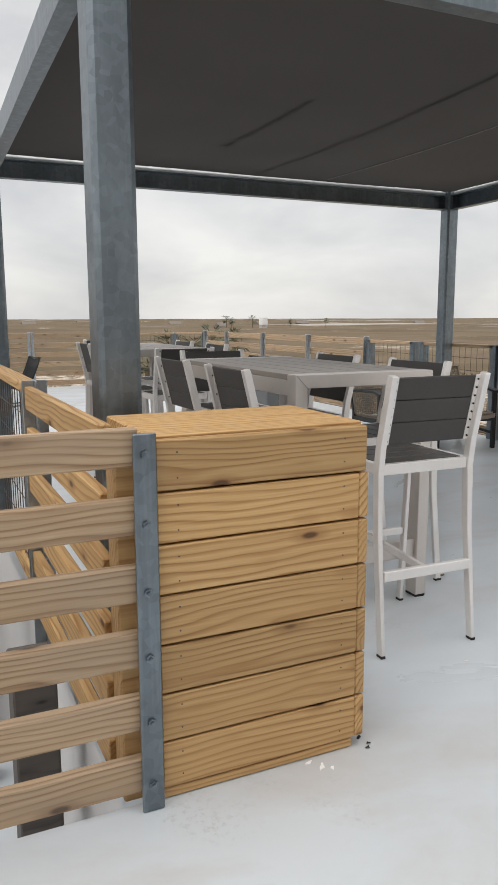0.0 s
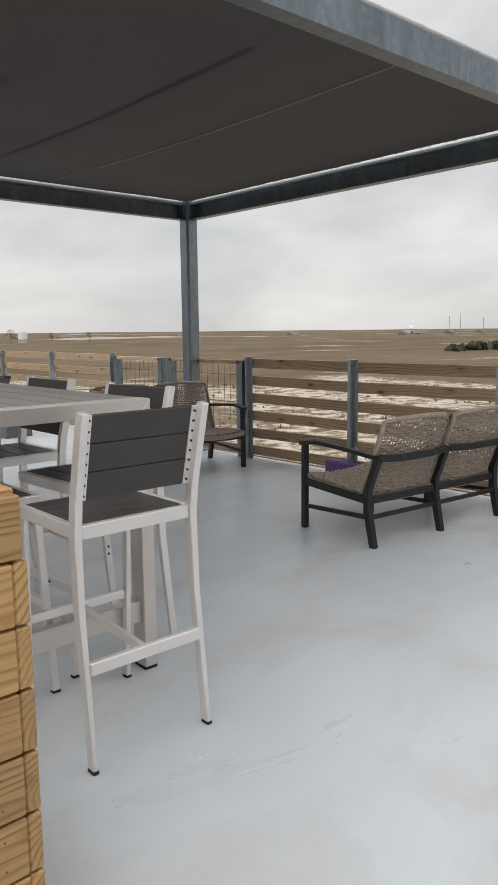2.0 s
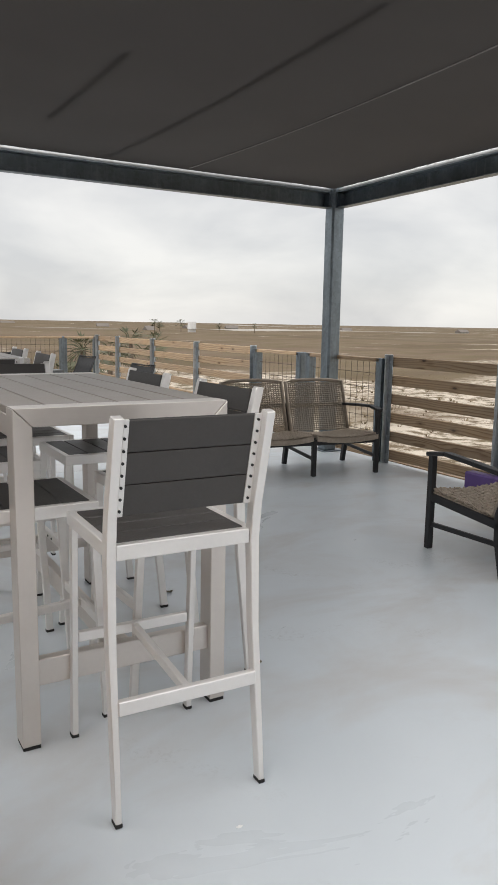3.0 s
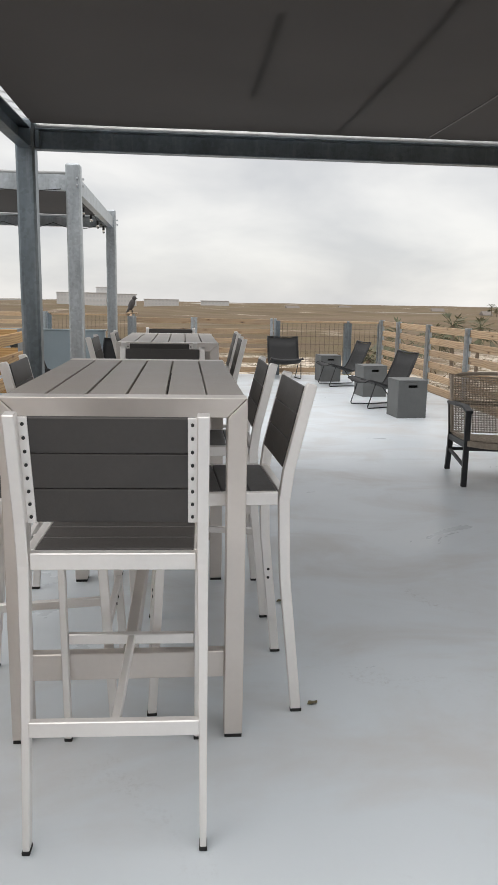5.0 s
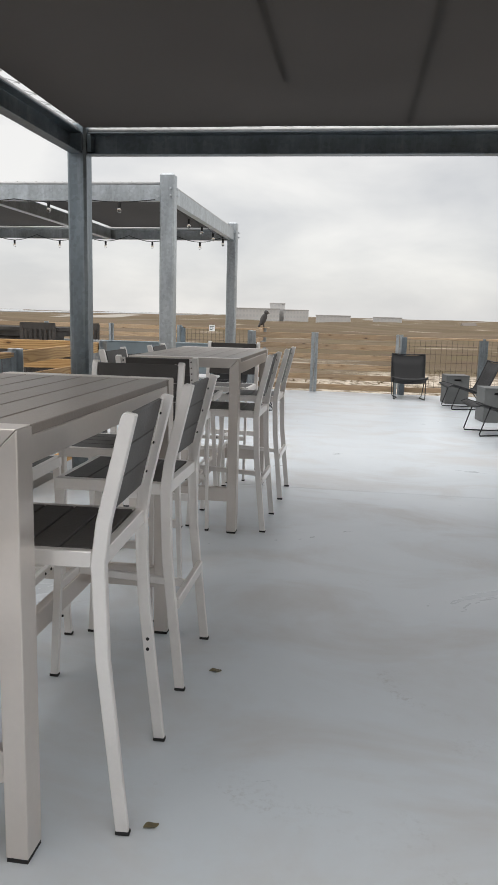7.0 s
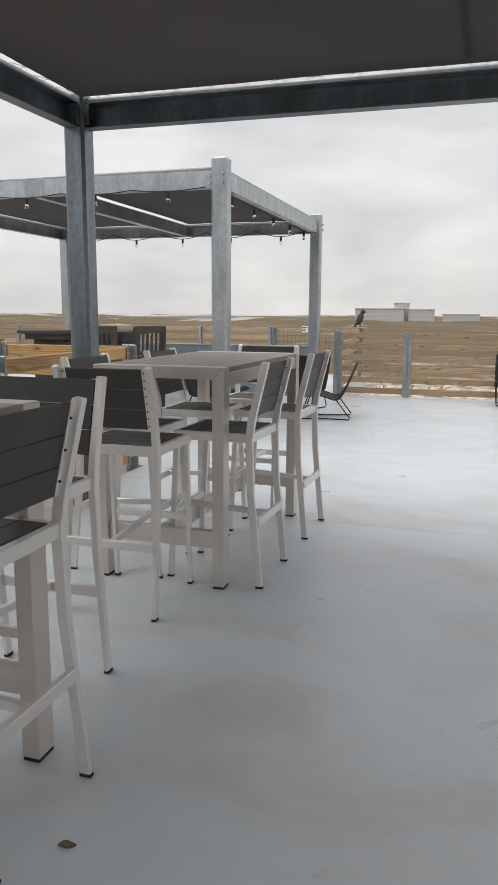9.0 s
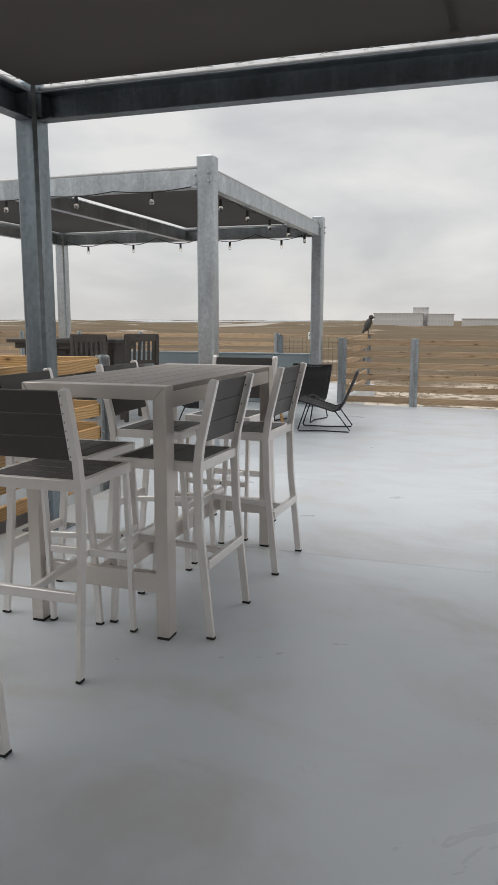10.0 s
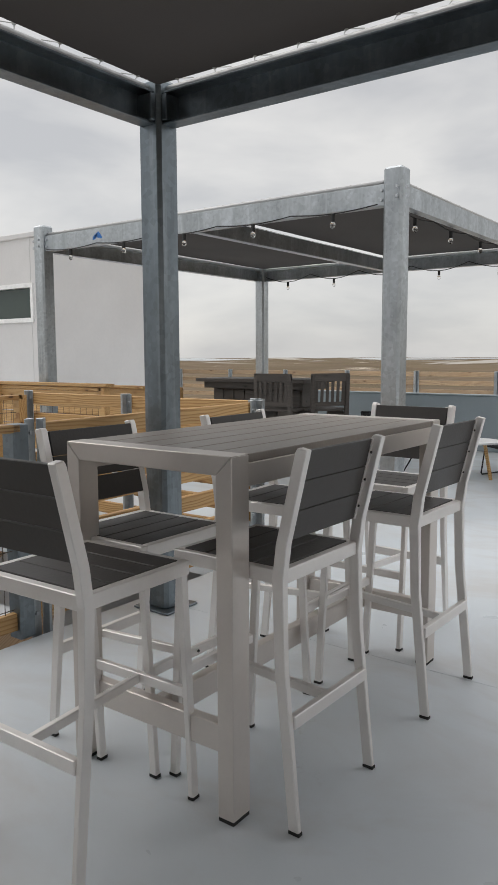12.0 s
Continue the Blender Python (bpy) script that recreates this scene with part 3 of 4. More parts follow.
def pergola(x0, x1, y0, y1, zb, zt, post_top, label, mat, size=0.18, mids=(), rise=0.0, skew=0.0, splay=0.0):
    ob = thing("pergola", None, label, "pergola")
    ye = y1 + splay

    def up(y):
        return rise * (y1 - y) / (y1 - y0)

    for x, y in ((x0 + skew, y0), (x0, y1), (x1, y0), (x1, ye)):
        for ph in (post_top + up(y),):
            bm = bmesh.new()
            add_box(bm, (x, y, ph / 2), (size, size, ph), None, 0.02)
            post = part("post", bm, mat, ob)
            part("base_plate", boxes(((x, y, 0.008), (size + 0.1, size + 0.1, 0.012)), bev=0.003), mat, post)
            if rise == 0:
                for sx in (-1, 1):
                    for dz in (0.05, 0.13):
                        z = zb + up(y) + dz
                        stud("bolt", (x + sx * (size / 2 + 0.03), y - 0.046, z), (0, -1, 0), 0.016, 0.016, M_BOLT, post)
                        stud("bolt", (x + 0.046, y + sx * (size / 2 + 0.03), z), (1, 0, 0), 0.016, 0.016, M_BOLT, post)
            else:
                for sx, sy in ((1 if x < 3 else -1, 0), (0, 1 if y < 5 else -1)):
                    part("bracket", boxes(((x + sx * (size / 2 + 0.02), y + sy * (size / 2 + 0.02), zb + up(y) + 0.08), (0.035 if sx else 0.12, 0.035 if sy else 0.12, 0.13)), bev=0.003), mat, post)
    h = size / 2

    def girder(p, q, inward=(0, 0, 0)):
        """A steel channel with its web outside and its flanges turned inward."""
        p, q = Vector((*p, up(p[1]))), Vector((*q, up(q[1])))
        inw, bm = Vector(inward), bmesh.new()
        if inw.length == 0:
            mid = Vector((0, 0, (zb + zt) / 2))
            add_bar(bm, p + mid, q + mid, 0.09, zt - zb, 0.005)
        else:
            o, i, t = -0.045, 0.047, 0.009
            outline = [(o, zb), (i, zb), (i, zb + t), (o + t, zb + t), (o + t, zt - t), (i, zt - t), (i, zt), (o, zt)]
            A, B = ([bm.verts.new(e + inw * u + Vector((0, 0, z))) for u, z in outline] for e in (p, q))
            for k in range(8):
                bm.faces.new((A[k], A[(k + 1) % 8], B[(k + 1) % 8], B[k]))
            bm.faces.new(A[::-1])
            bm.faces.new(B)
            bmesh.ops.recalc_face_normals(bm, faces=bm.faces[:])
            bmesh.ops.bevel(bm, geom=bm.edges[:], offset=0.0015, segments=1, affect='EDGES', clamp_overlap=True)
        part("beam", bm, mat, ob)

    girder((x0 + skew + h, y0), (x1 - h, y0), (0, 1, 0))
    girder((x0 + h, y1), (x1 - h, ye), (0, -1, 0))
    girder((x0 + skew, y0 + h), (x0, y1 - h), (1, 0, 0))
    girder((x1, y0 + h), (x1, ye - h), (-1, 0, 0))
    for x in mids:
        girder((x, y0 + 0.055), (x, y1 - 0.055))
    # tubes on the beams
    zc = zt + 0.022
    z0, z1 = zc + rise, zc
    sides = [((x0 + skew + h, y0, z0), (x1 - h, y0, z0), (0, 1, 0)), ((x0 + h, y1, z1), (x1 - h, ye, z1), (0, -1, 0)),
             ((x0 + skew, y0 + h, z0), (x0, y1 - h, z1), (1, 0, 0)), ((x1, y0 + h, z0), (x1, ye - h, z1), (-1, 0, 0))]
    for a, b, inward in sides:
        tube = part("tube", rod([a, b], 0.02, 8), M_TUBE, ob, smooth=True)
        lacing(tube, a, b, inward)
    # shade cloths, one to each bay
    edges = [x0, *mids, x1]
    for a, b in zip(edges, edges[1:]):
        bm = bmesh.new()
        n1, n2 = 30, 26
        xa, xb, ya, yb = a + 0.06, b - 0.06, y0 + 0.06, y1 - 0.06
        grid = []
        for i in range(n1 + 1):
            row = []
            for j in range(n2 + 1):
                u, v = i / n1, j / n2
                sag = -0.05 * math.sin(math.pi * u) * math.sin(math.pi * v)
                row.append(bm.verts.new((xa + (xb - xa) * u, ya + (yb + splay * u - ya) * v, zc + 0.01 + rise * (1 - v) + sag + 0.006 * noise.noise((u * 5, v * 5, a)))))
            grid.append(row)
        for i in range(n1):
            for j in range(n2):
                bm.faces.new((grid[i][j], grid[i + 1][j], grid[i + 1][j + 1], grid[i][j + 1]))
        cloth = part("shade_cloth", bm, M_CANOPY, ob, "charcoal shade cloth", smooth=True)
        if b - a > 3:
            def strip(sx, w, t, dz, v0, v1):
                """A flat band following the sag of the cloth."""
                u = (sx - xa) / (xb - xa)
                bm = bmesh.new()
                rings = []
                for j in range(27):
                    v = v0 + (v1 - v0) * j / 26
                    y, z = ya + (yb - ya) * v, zc + 0.01 + rise * (1 - v) + dz - 0.05 * math.sin(math.pi * u) * math.sin(math.pi * v)
                    rings.append([bm.verts.new(c) for c in ((sx - w, y, z), (sx + w, y, z), (sx + w, y, z + t), (sx - w, y, z + t))])
                for A, B in zip(rings, rings[1:]):
                    for k in range(4):
                        bm.faces.new((A[k], A[(k + 1) % 4], B[(k + 1) % 4], B[k]))
                bm.faces.new(rings[0])
                bm.faces.new(rings[-1][::-1])
                bmesh.ops.recalc_face_normals(bm, faces=bm.faces[:])
                return bm
            part("seam", strip(4.16, 0.005, 0.004, -0.011, 0.02, 0.98), M_SEAM, cloth)
            # added strips on top block the sky, so shadow stripes show through the cloth
            for sx, va, vb in ((2.585, 0.40, 0.74), (3.375, 0.14, 0.98)):
                part("batten", strip(sx, 0.02, 0.03, 0.004, va, vb), M_BLACK, cloth)
    return ob


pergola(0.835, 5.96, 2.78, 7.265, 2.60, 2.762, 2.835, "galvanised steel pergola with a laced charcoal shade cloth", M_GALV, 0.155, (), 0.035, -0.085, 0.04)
pergola(-3.9, 0.79, 10.27, 14.9, 2.69, 2.87, 3.0, "pale galvanised steel pergola with shade cloth and string lights", M_GALV_PALE, 0.175, (-1.5,))


mark = bmesh.new()
for k in range(7):
    add_box(mark, (-2.95 + 0.02 * k, 10.223, 2.80 - 0.012 * abs(k - 3)), (0.024, 0.002, 0.075 - 0.012 * abs(k - 3)), pose(0, 0, 0, 0, 15 * k))
mk = part("paint_mark", mark, plain("blue_marker_paint", (0.05, 0.2, 0.55), 0.6), bpy.data.objects["pergola.001"], "smear of blue marking paint")


def string_lights(p, q, n, sag, label):
    p, q = Vector(p), Vector(q)
    ob = thing("string_lights", None, label, "string lights")
    pts = []
    steps = n * 8
    for k in range(steps + 1):
        u = k / steps
        s = math.sin(math.pi * ((u * n) % 1.0))
        pts.append(p.lerp(q, u) - Vector((0, 0, sag * s)))
    part("cable", rod(pts, 0.006, 5), M_CABLE, ob)
    for k in range(n):
        c = p.lerp(q, (k + 0.5) / n) - Vector((0, 0, sag))
        part("socket", rod([c, c - Vector((0, 0, 0.07))], 0.019, 8), M_CABLE, ob)
        bm = bmesh.new()
        bmesh.ops.create_uvsphere(bm, u_segments=12, v_segments=8, radius=0.025, matrix=Matrix.Translation(c - Vector((0, 0, 0.095))) @ Matrix.Diagonal((1, 1, 1.35, 1)))
        part("bulb", bm, M_BULB, ob, "clear glass bulb", smooth=True)
    return ob


string_lights((-3.75, 10.19, 2.70), (0.65, 10.19, 2.70), 5, 0.03, "black string lights with clear bulbs under the front beam")
string_lights((0.71, 10.4, 2.70), (0.71, 14.8, 2.70), 5, 0.03, "black string lights with clear bulbs along the side beam")
string_lights((-3.75, 14.82, 2.75), (0.65, 14.82, 2.75), 5, 0.10, "black string lights with clear bulbs sagging under the rear beam")


# ---- planked box beside the entry ----
def planked_box():
    x0, x1, y0, y1 = 0.634, 1.300, 1.97, 2.46
    ob = thing("planked_box", None, "fresh pine planked box standing at the head of the stair", "box")
    n, gap, base = 7, 0.007, 0.034
    ph = (1.052 - base) / n
    board(ob, (x0, y0 + 0.004, 0.0165), (x1 - 0.03, y0 + 0.004, 0.0165), 0.029, 0.03, M_WOOD, "plank")
    for k in range(n):
        z = base + ph * (k + 0.5)
        board(ob, (x0, y0, z), (x1 - 0.025 + (0.025 if k == n - 1 else 0), y0, z), ph - gap, 0.036, M_WOOD, "plank")
        board(ob, (x1 - 0.018, y0 + (-0.016 if k < n - 1 else 0.02), z), (x1 - 0.018, y1, z), ph - gap, 0.034, M_WOOD, "plank") if k == n - 1 else board(ob, (x1 - 0.007, y0 - 0.016, z), (x1 - 0.007, y1, z), ph - gap, 0.034, M_WOOD, "plank")
        board(ob, (x0 + 0.018, y0 + 0.02, z), (x0 + 0.018, y1, z), ph - gap, 0.036, M_WOOD, "plank")
        board(ob, (x0 + 0.04, y1 - 0.018, z), (x1 - 0.04, y1 - 0.018, z), ph - gap, 0.036, M_WOOD, "plank")
    for x in (x0 + 0.085, x1 - 0.085):
        for y in (y0 + 0.065, y1 - 0.085):
            part("corner_post", span(x - 0.04, x + 0.04, y - 0.04, y + 0.04, 0.003, 1.0), M_WOOD, ob)
    wd = (y1 - y0 - 0.02) / 4
    for k in range(4):
        y = y0 + 0.0195 + wd * (k + 0.5)
        board(ob, (x0 - 0.005, y, 1.040), (x1 + 0.005, y, 1.040), 0.034, wd - 0.005, M_WOOD, "top_plank")
    for k in range(n):
        for x in (x0 + 0.06, x1 - 0.08):
            for dz in (-0.035, 0.035):
                z = base + ph * (k + 0.5) + dz
                stud("nail", (x, y0 - 0.0175, z), (0, -1, 0), 0.0028, 0.0011, M_DARKWOOD, ob)
    return ob


planked_box()
flat = thing("steel_upright", None, "galvanised flat steel upright bolted to railing boards and box", "post")
part("bar", span(0.565, 0.628, 1.922, 1.934, 0.0, 1.075, 0.003), M_GALV, flat)
for k in range(6):
    head = stud("bolt", (0.595, 1.922, 1.02 - 0.187 * k), (0, -1, 0), 0.012, 0.009, M_GALV, flat)
    stud("bolt_end", (0, 0, 0.009), (0, 0, 1), 0.006, 0.006, M_GALV, head)
    stud("bolt_tail", (0.575, 2.0, 0.98 - 0.187 * k), (-1, 0, 0), 0.007, 0.07, M_BOLT, flat)
part("backing_post", span(0.53, 0.6, 1.99, 2.08, 0.0, 1.0, 0.005), M_WOOD, flat)


# ---- bar stools and tables ----
def bar_stool(screws, footrest, label):
    """Faces +Y; origin on the floor under the seat's middle. screws: how many hold the back to each upright."""
    ob = thing("bar_stool", None, label, "bar stool", "bar stools")
    w = 0.0145
    lean = [(-0.268, 0.0), (-0.232, 0.0), (-0.180, 0.5), (-0.170, 0.76), (-0.184, 0.87), (-0.250, 1.14), (-0.258, 1.152), (-0.288, 1.146), (-0.222, 0.87), (-0.208, 0.76), (-0.216, 0.5)]
    for s in (-1, 1):
        bm = bmesh.new()
        xs = s * 0.221
        add_profile(bm, lean, xs - w, xs + w)
        for v in bm.verts:
            low = max(0, (0.76 - v.co.z) / 0.76)
            v.co.x = xs + (v.co.x - xs) * (1 - 0.4 * low) + s * 0.006 * low
        bmesh.ops.recalc_face_normals(bm, faces=bm.faces[:])
        bmesh.ops.bevel(bm, geom=bm.edges[:], offset=0.0025, segments=1, affect='EDGES', clamp_overlap=True)
        leg = part("back_leg", bm, M_ALU, ob)
        part("foot_cap", boxes(((xs + s * 0.006, -0.25, 0.006), (0.021, 0.039, 0.012)), bev=0.002), M_RUBBER, leg)
        fl = bar((s * 0.208, 0.25, 0.0), (s * 0.208, 0.208, 0.75), 0.021, 0.030, 0.0025, (0, 1, 0))
        leg = part("front_leg", fl, M_ALU, ob)
        part("foot_cap", boxes(((s * 0.208, 0.25, 0.006), (0.024, 0.034, 0.012)), bev=0.002), M_RUBBER, leg)
        part("side_rail", bar((s * 0.212, -0.17, 0.768), (s * 0.212, 0.225, 0.768), 0.026, 0.044, 0.0025), M_ALU, ob)
        wide = 0.022 if screws > 3 else 0.010
        fx = s * (0.2065 - wide / 2)
        f = part("flange", bar((fx, -0.1955, 0.868), (fx, -0.260, 1.140), wide, 0.005, 0.001, (0, 1, 0)), M_ALU, ob)
        for k in range(screws):
            u = (k + 0.5) / screws
            stud("screw", (fx, -0.1975 - 0.0645 * u, 0.868 + 0.272 * u), (0, -1, -0.24), 0.0042, 0.005, M_CABLE, f)
        if not footrest:
            for z in (0.325, 0.36):
                stud("screw_hole", (s * 0.2125, -0.213, z), (-s, 0, 0), 0.006, 0.0025, M_CABLE, ob)
    part("back_rail", bar((-0.205, -0.188, 0.768), (0.205, -0.188, 0.768), 0.028, 0.044, 0.0025), M_ALU, ob)
    part("front_rail", bar((-0.198, 0.212, 0.768), (0.198, 0.212, 0.768), 0.026, 0.044, 0.0025), M_ALU, ob)
    for k in range(4):
        y = -0.124 + 0.094 * k
        part("seat_slat", boxes(((0, y, 0.782), (0.396, 0.089, 0.018)), bev=0.002), M_SLAT, ob)
    for k in range(3):
        u = (k + 0.5) / 3
        c = Vector((0, -0.188 - 0.0645 * u, 0.868 + 0.272 * u))
        bm = bmesh.new()
        add_box(bm, c, (0.408, 0.012, 0.0905), pose(0, 0, 0, 13.3), 0.002)
        part("back_slat", bm, M_SLAT, ob)
    part("front_stretcher", bar((-0.195, 0.232, 0.36), (0.195, 0.232, 0.36), 0.022, 0.034, 0.0025), M_ALU, ob)
    if footrest:
        part("footrest", bar((-0.215, -0.228, 0.335), (0.215, -0.228, 0.335), 0.024, 0.042, 0.0025), M_ALU, ob)
        part("stretcher", bar((0, -0.216, 0.335), (0, 0.221, 0.36), 0.022, 0.03, 0.0025), M_ALU, ob)
    for s in (-1, 1):
        stud("screw", (s * 0.03, 0.244, 0.36), (0, 1, 0), 0.006, 0.003, M_CABLE, ob)
    return ob


SEATS = [(1.957, 2.695, -1.4), (2.258, 3.30, 92.5), (2.237, 4.10, 90), (1.647, 3.23, -90), (1.657, 4.04, -88), (2.005, 4.69, 180),
         (1.967, 5.69, 1), (2.286, 6.213, 89), (2.309, 7.11, 89), (1.735, 6.17, -90), (1.815, 6.99, -88), (1.985, 7.70, 178)]
SCREWED, PLAIN, BARE = (bar_stool(8, True, "aluminium bar stool with charcoal slats and riveted back at table end"),
                        bar_stool(3, True, "brushed aluminium bar stool with charcoal slats at a bar table"),
                        bar_stool(3, False, "brushed aluminium bar stool with charcoal slats, its footrest missing"))
KINDS = {0: SCREWED, 1: BARE, 2: PLAIN}
for k, (x, y, a) in enumerate(SEATS):
    m = pose(x, y, 0, 0, 0, a)
    if k in KINDS:
        KINDS[k].matrix_basis = m
    else:
        copy_thing(SCREWED if k in (5, 6, 11) else PLAIN, m)


def bar_table(x0, x1, y0, y1):
    ob = thing("bar_table", None, "tall brushed aluminium table with taupe slatted top", "bar table", "bar tables")
    H, L, D, g = 1.122, 0.06, 0.084, 0.0012

    def mitred(outline, ya, yb):
        """A tube whose face in the x-z plane has that outline, from ya to yb."""
        bm = bmesh.new()
        A = [bm.verts.new((x, ya, z)) for x, z in outline]
        B = [bm.verts.new((x, yb, z)) for x, z in outline]
        for k in range(4):
            bm.faces.new((A[k], A[(k + 1) % 4], B[(k + 1) % 4], B[k]))
        bm.faces.new(A[::-1])
        bm.faces.new(B)
        bmesh.ops.recalc_face_normals(bm, faces=bm.faces[:])
        bmesh.ops.bevel(bm, geom=bm.edges[:], offset=0.0025, segments=1, affect='EDGES', clamp_overlap=True)
        return bm

    for ya, yb in ((y0, y0 + D), (y1 - D, y1)):
        for x, s in ((x0, 1), (x1, -1)):
            leg = part("leg", mitred([(x, 0.012), (x + s * L, 0.012), (x + s * L, H - L - g), (x, H - g)], ya, yb), M_TABLE, ob)
            xm = x + s * L / 2
            part("foot_cap", span(xm - L / 2 + 0.002, xm + L / 2 - 0.002, ya + 0.002, yb - 0.002, 0, 0.012), M_RUBBER, leg)
        part("end_frame", mitred([(x0 + g, H), (x1 - g, H), (x1 - L - g, H - L), (x0 + L + g, H - L)], ya, yb), M_TABLE, ob)
    for xa, xb in ((x0 + 0.004, x0 + 0.036), (x1 - 0.036, x1 - 0.004)):
        part("side_rail", span(xa, xb, y0 + D + 0.001, y1 - D - 0.001, H - 0.098, H - 0.027, 0.003), M_TABLE, ob)
    n = 6
    sw = (x1 - x0) / n
    for k in range(n):
        part("top_slat", span(x0 + sw * k + 0.004, x0 + sw * (k + 1) - 0.004, y0 + D + 0.002, y1 - D - 0.002, H - 0.0265, H - 0.001, 0.002), M_TOP, ob)
    for y in (y0 + D / 2, y1 - D / 2):
        part("stretcher", span(x0 + L, x1 - L, y - 0.02, y + 0.02, 0.205, 0.295, 0.003), M_TABLE, ob)
    xm = (x0 + x1) / 2
    part("long_stretcher", span(xm - 0.02, xm + 0.02, y0 + D / 2 + 0.021, y1 - D / 2 - 0.021, 0.207, 0.293, 0.003), M_TABLE, ob)
    return ob


bar_table(1.58, 2.318, 2.93, 4.42)
bar_table(1.66, 2.366, 5.90, 7.43)


# ---- wicker loveseats ----
def weave(bm, origin, ux, uy, nrm, nx, ny, r, bow):
    """Crossing strands over a panel with corner origin and sides ux, uy; bow bends it along nrm."""
    origin, ux, uy, nrm = Vector(origin), Vector(ux), Vector(uy), Vector(nrm).normalized()

    def at(u, v, k):
        return origin + ux * u + uy * v + nrm * (bow * 4 * u * (1 - u) + r * 0.8 * k)
    for i in range(nx):
        u = (i + 0.5) / nx
        add_rod(bm, [at(u, j / 12, 1 if (i + j) % 2 else -1) for j in range(13)], r, 4)
    for j in range(ny):
        v = (j + 0.5) / ny
        add_rod(bm, [at(i / 12, v, -1 if (i + j) % 2 else 1) for i in range(13)], r, 4)


def loveseat():
    """Faces -Y; origin on the floor at the middle."""
    ob = thing("wicker_loveseat", None, "two-seat loveseat with tan woven wicker on a black metal frame", "loveseat", "loveseats")
    hw = 0.68
    for s in (-1, 0, 1):
        x = s * (hw - 0.02)
        part("front_leg", bar((x, -0.33, 0), (x, -0.33, 0.60 if s else 0.34), 0.042, 0.042, 0.005), M_BLACK, ob)
        bm = bmesh.new()
        add_profile(bm, [(0.35, 0), (0.31, 0), (0.255, 0.22), (0.25, 0.36), (0.345, 0.60), (0.39, 0.60), (0.295, 0.36), (0.3, 0.24)], x - 0.02, x + 0.02)
        bmesh.ops.recalc_face_normals(bm, faces=bm.faces[:])
        part("back_leg", bm, M_BLACK, ob)
        part("side_rail", bar((x, -0.33, 0.335), (x, 0.27, 0.30), 0.03, 0.05, 0.004), M_BLACK, ob)
        if s:
            bm = bmesh.new()
            pts = [(x, -0.37, 0.60), (x, -0.2, 0.625), (x, 0.05, 0.61), (x, 0.375, 0.585)]
            for a, b in zip(pts, pts[1:]):
                add_bar(bm, a, b, 0.055, 0.026, 0.004)
            part("armrest", bm, M_BLACK, ob)
        part("stretcher", bar((x, -0.32, 0.16), (x, 0.29, 0.19), 0.022, 0.028, 0.003), M_BLACK, ob)
    part("front_rail", bar((-hw, -0.33, 0.315), (hw, -0.33, 0.315), 0.03, 0.045, 0.004), M_BLACK, ob)
    part("back_rail", bar((-hw, 0.27, 0.295), (hw, 0.27, 0.295), 0.03, 0.045, 0.004), M_BLACK, ob)
    for s in (-1, 1):
        bm = bmesh.new()
        pts = [(s * (hw - 0.02), 0.375, 0.585), (s * 0.5, 0.395, 0.575), (s * 0.2, 0.395, 0.575), (s * 0.02, 0.375, 0.585)]
        for a, b in zip(pts, pts[1:]):
            add_bar(bm, a, b, 0.026, 0.045, 0.004)
        part("arm_rail", bm, M_BLACK, ob)
    part("back_stretcher", bar((-hw, 0.29, 0.19), (hw, 0.29, 0.19), 0.022, 0.028, 0.003), M_BLACK, ob)
    for s in (-1, 1):
        cx = s * hw / 2
        x0, x1 = cx - hw / 2 + 0.022, cx + hw / 2 - 0.022
        bm = bmesh.new()
        weave(bm, (x0, -0.35, 0.385), (x1 - x0, 0, 0), (0, 0.60, -0.045), (0, 0, 1), 34, 32, 0.0075, -0.025)
        seat = part("seat", bm, M_WICKER, ob, "tan woven wicker seat")
        bm = bmesh.new()
        nx = 10
        A = [bm.verts.new((x0 + (x1 - x0) * k / nx, -0.36, 0.375 - 0.1 * (k / nx) * (1 - k / nx))) for k in range(nx + 1)]
        B = [bm.verts.new((v.co.x, 0.26, v.co.z - 0.05)) for v in A]
        C = [bm.verts.new((v.co.x, -0.36, v.co.z - 0.045)) for v in A]
        D = [bm.verts.new((v.co.x, 0.26, v.co.z - 0.09)) for v in A]
        for k in range(nx):
            for P, Q in ((A, B), (C, A), (D, C), (B, D)):
                bm.faces.new((P[k], P[k + 1], Q[k + 1], Q[k]))
        bm.faces.new((A[0], B[0], D[0], C[0]))
        bm.faces.new((A[-1], C[-1], D[-1], B[-1]))
        bmesh.ops.recalc_face_normals(bm, faces=bm.faces[:])
        part("pad", bm, M_WICKER, seat)
        bm = bmesh.new()
        weave(bm, (x0, 0.235, 0.345), (x1 - x0, 0, 0), (0, 0.17, 0.47), (0, 1, -0.36), 26, 24, 0.0062, 0.03)
        back = part("backrest", bm, M_WICKER, ob, "open woven wicker backrest")
        rim = bmesh.new()
        path = [(x0 + (x1 - x0) * k / 8, 0.405 + 0.12 * (k / 8) * (1 - k / 8), 0.815 + 0.07 * (k / 8) * (1 - k / 8)) for k in range(9)]
        add_rod(rim, [(x0, 0.235, 0.345), *path, (x1, 0.235, 0.345)], 0.017, 8)
        part("rim", rim, M_WICKER, back, smooth=True)
    return ob


love = loveseat()
love.matrix_basis = pose(5.03, 6.49, 0, 0, 0, -8.5)
copy_thing(love, pose(4.99, 3.62, 0, 0, 0, 174.5))


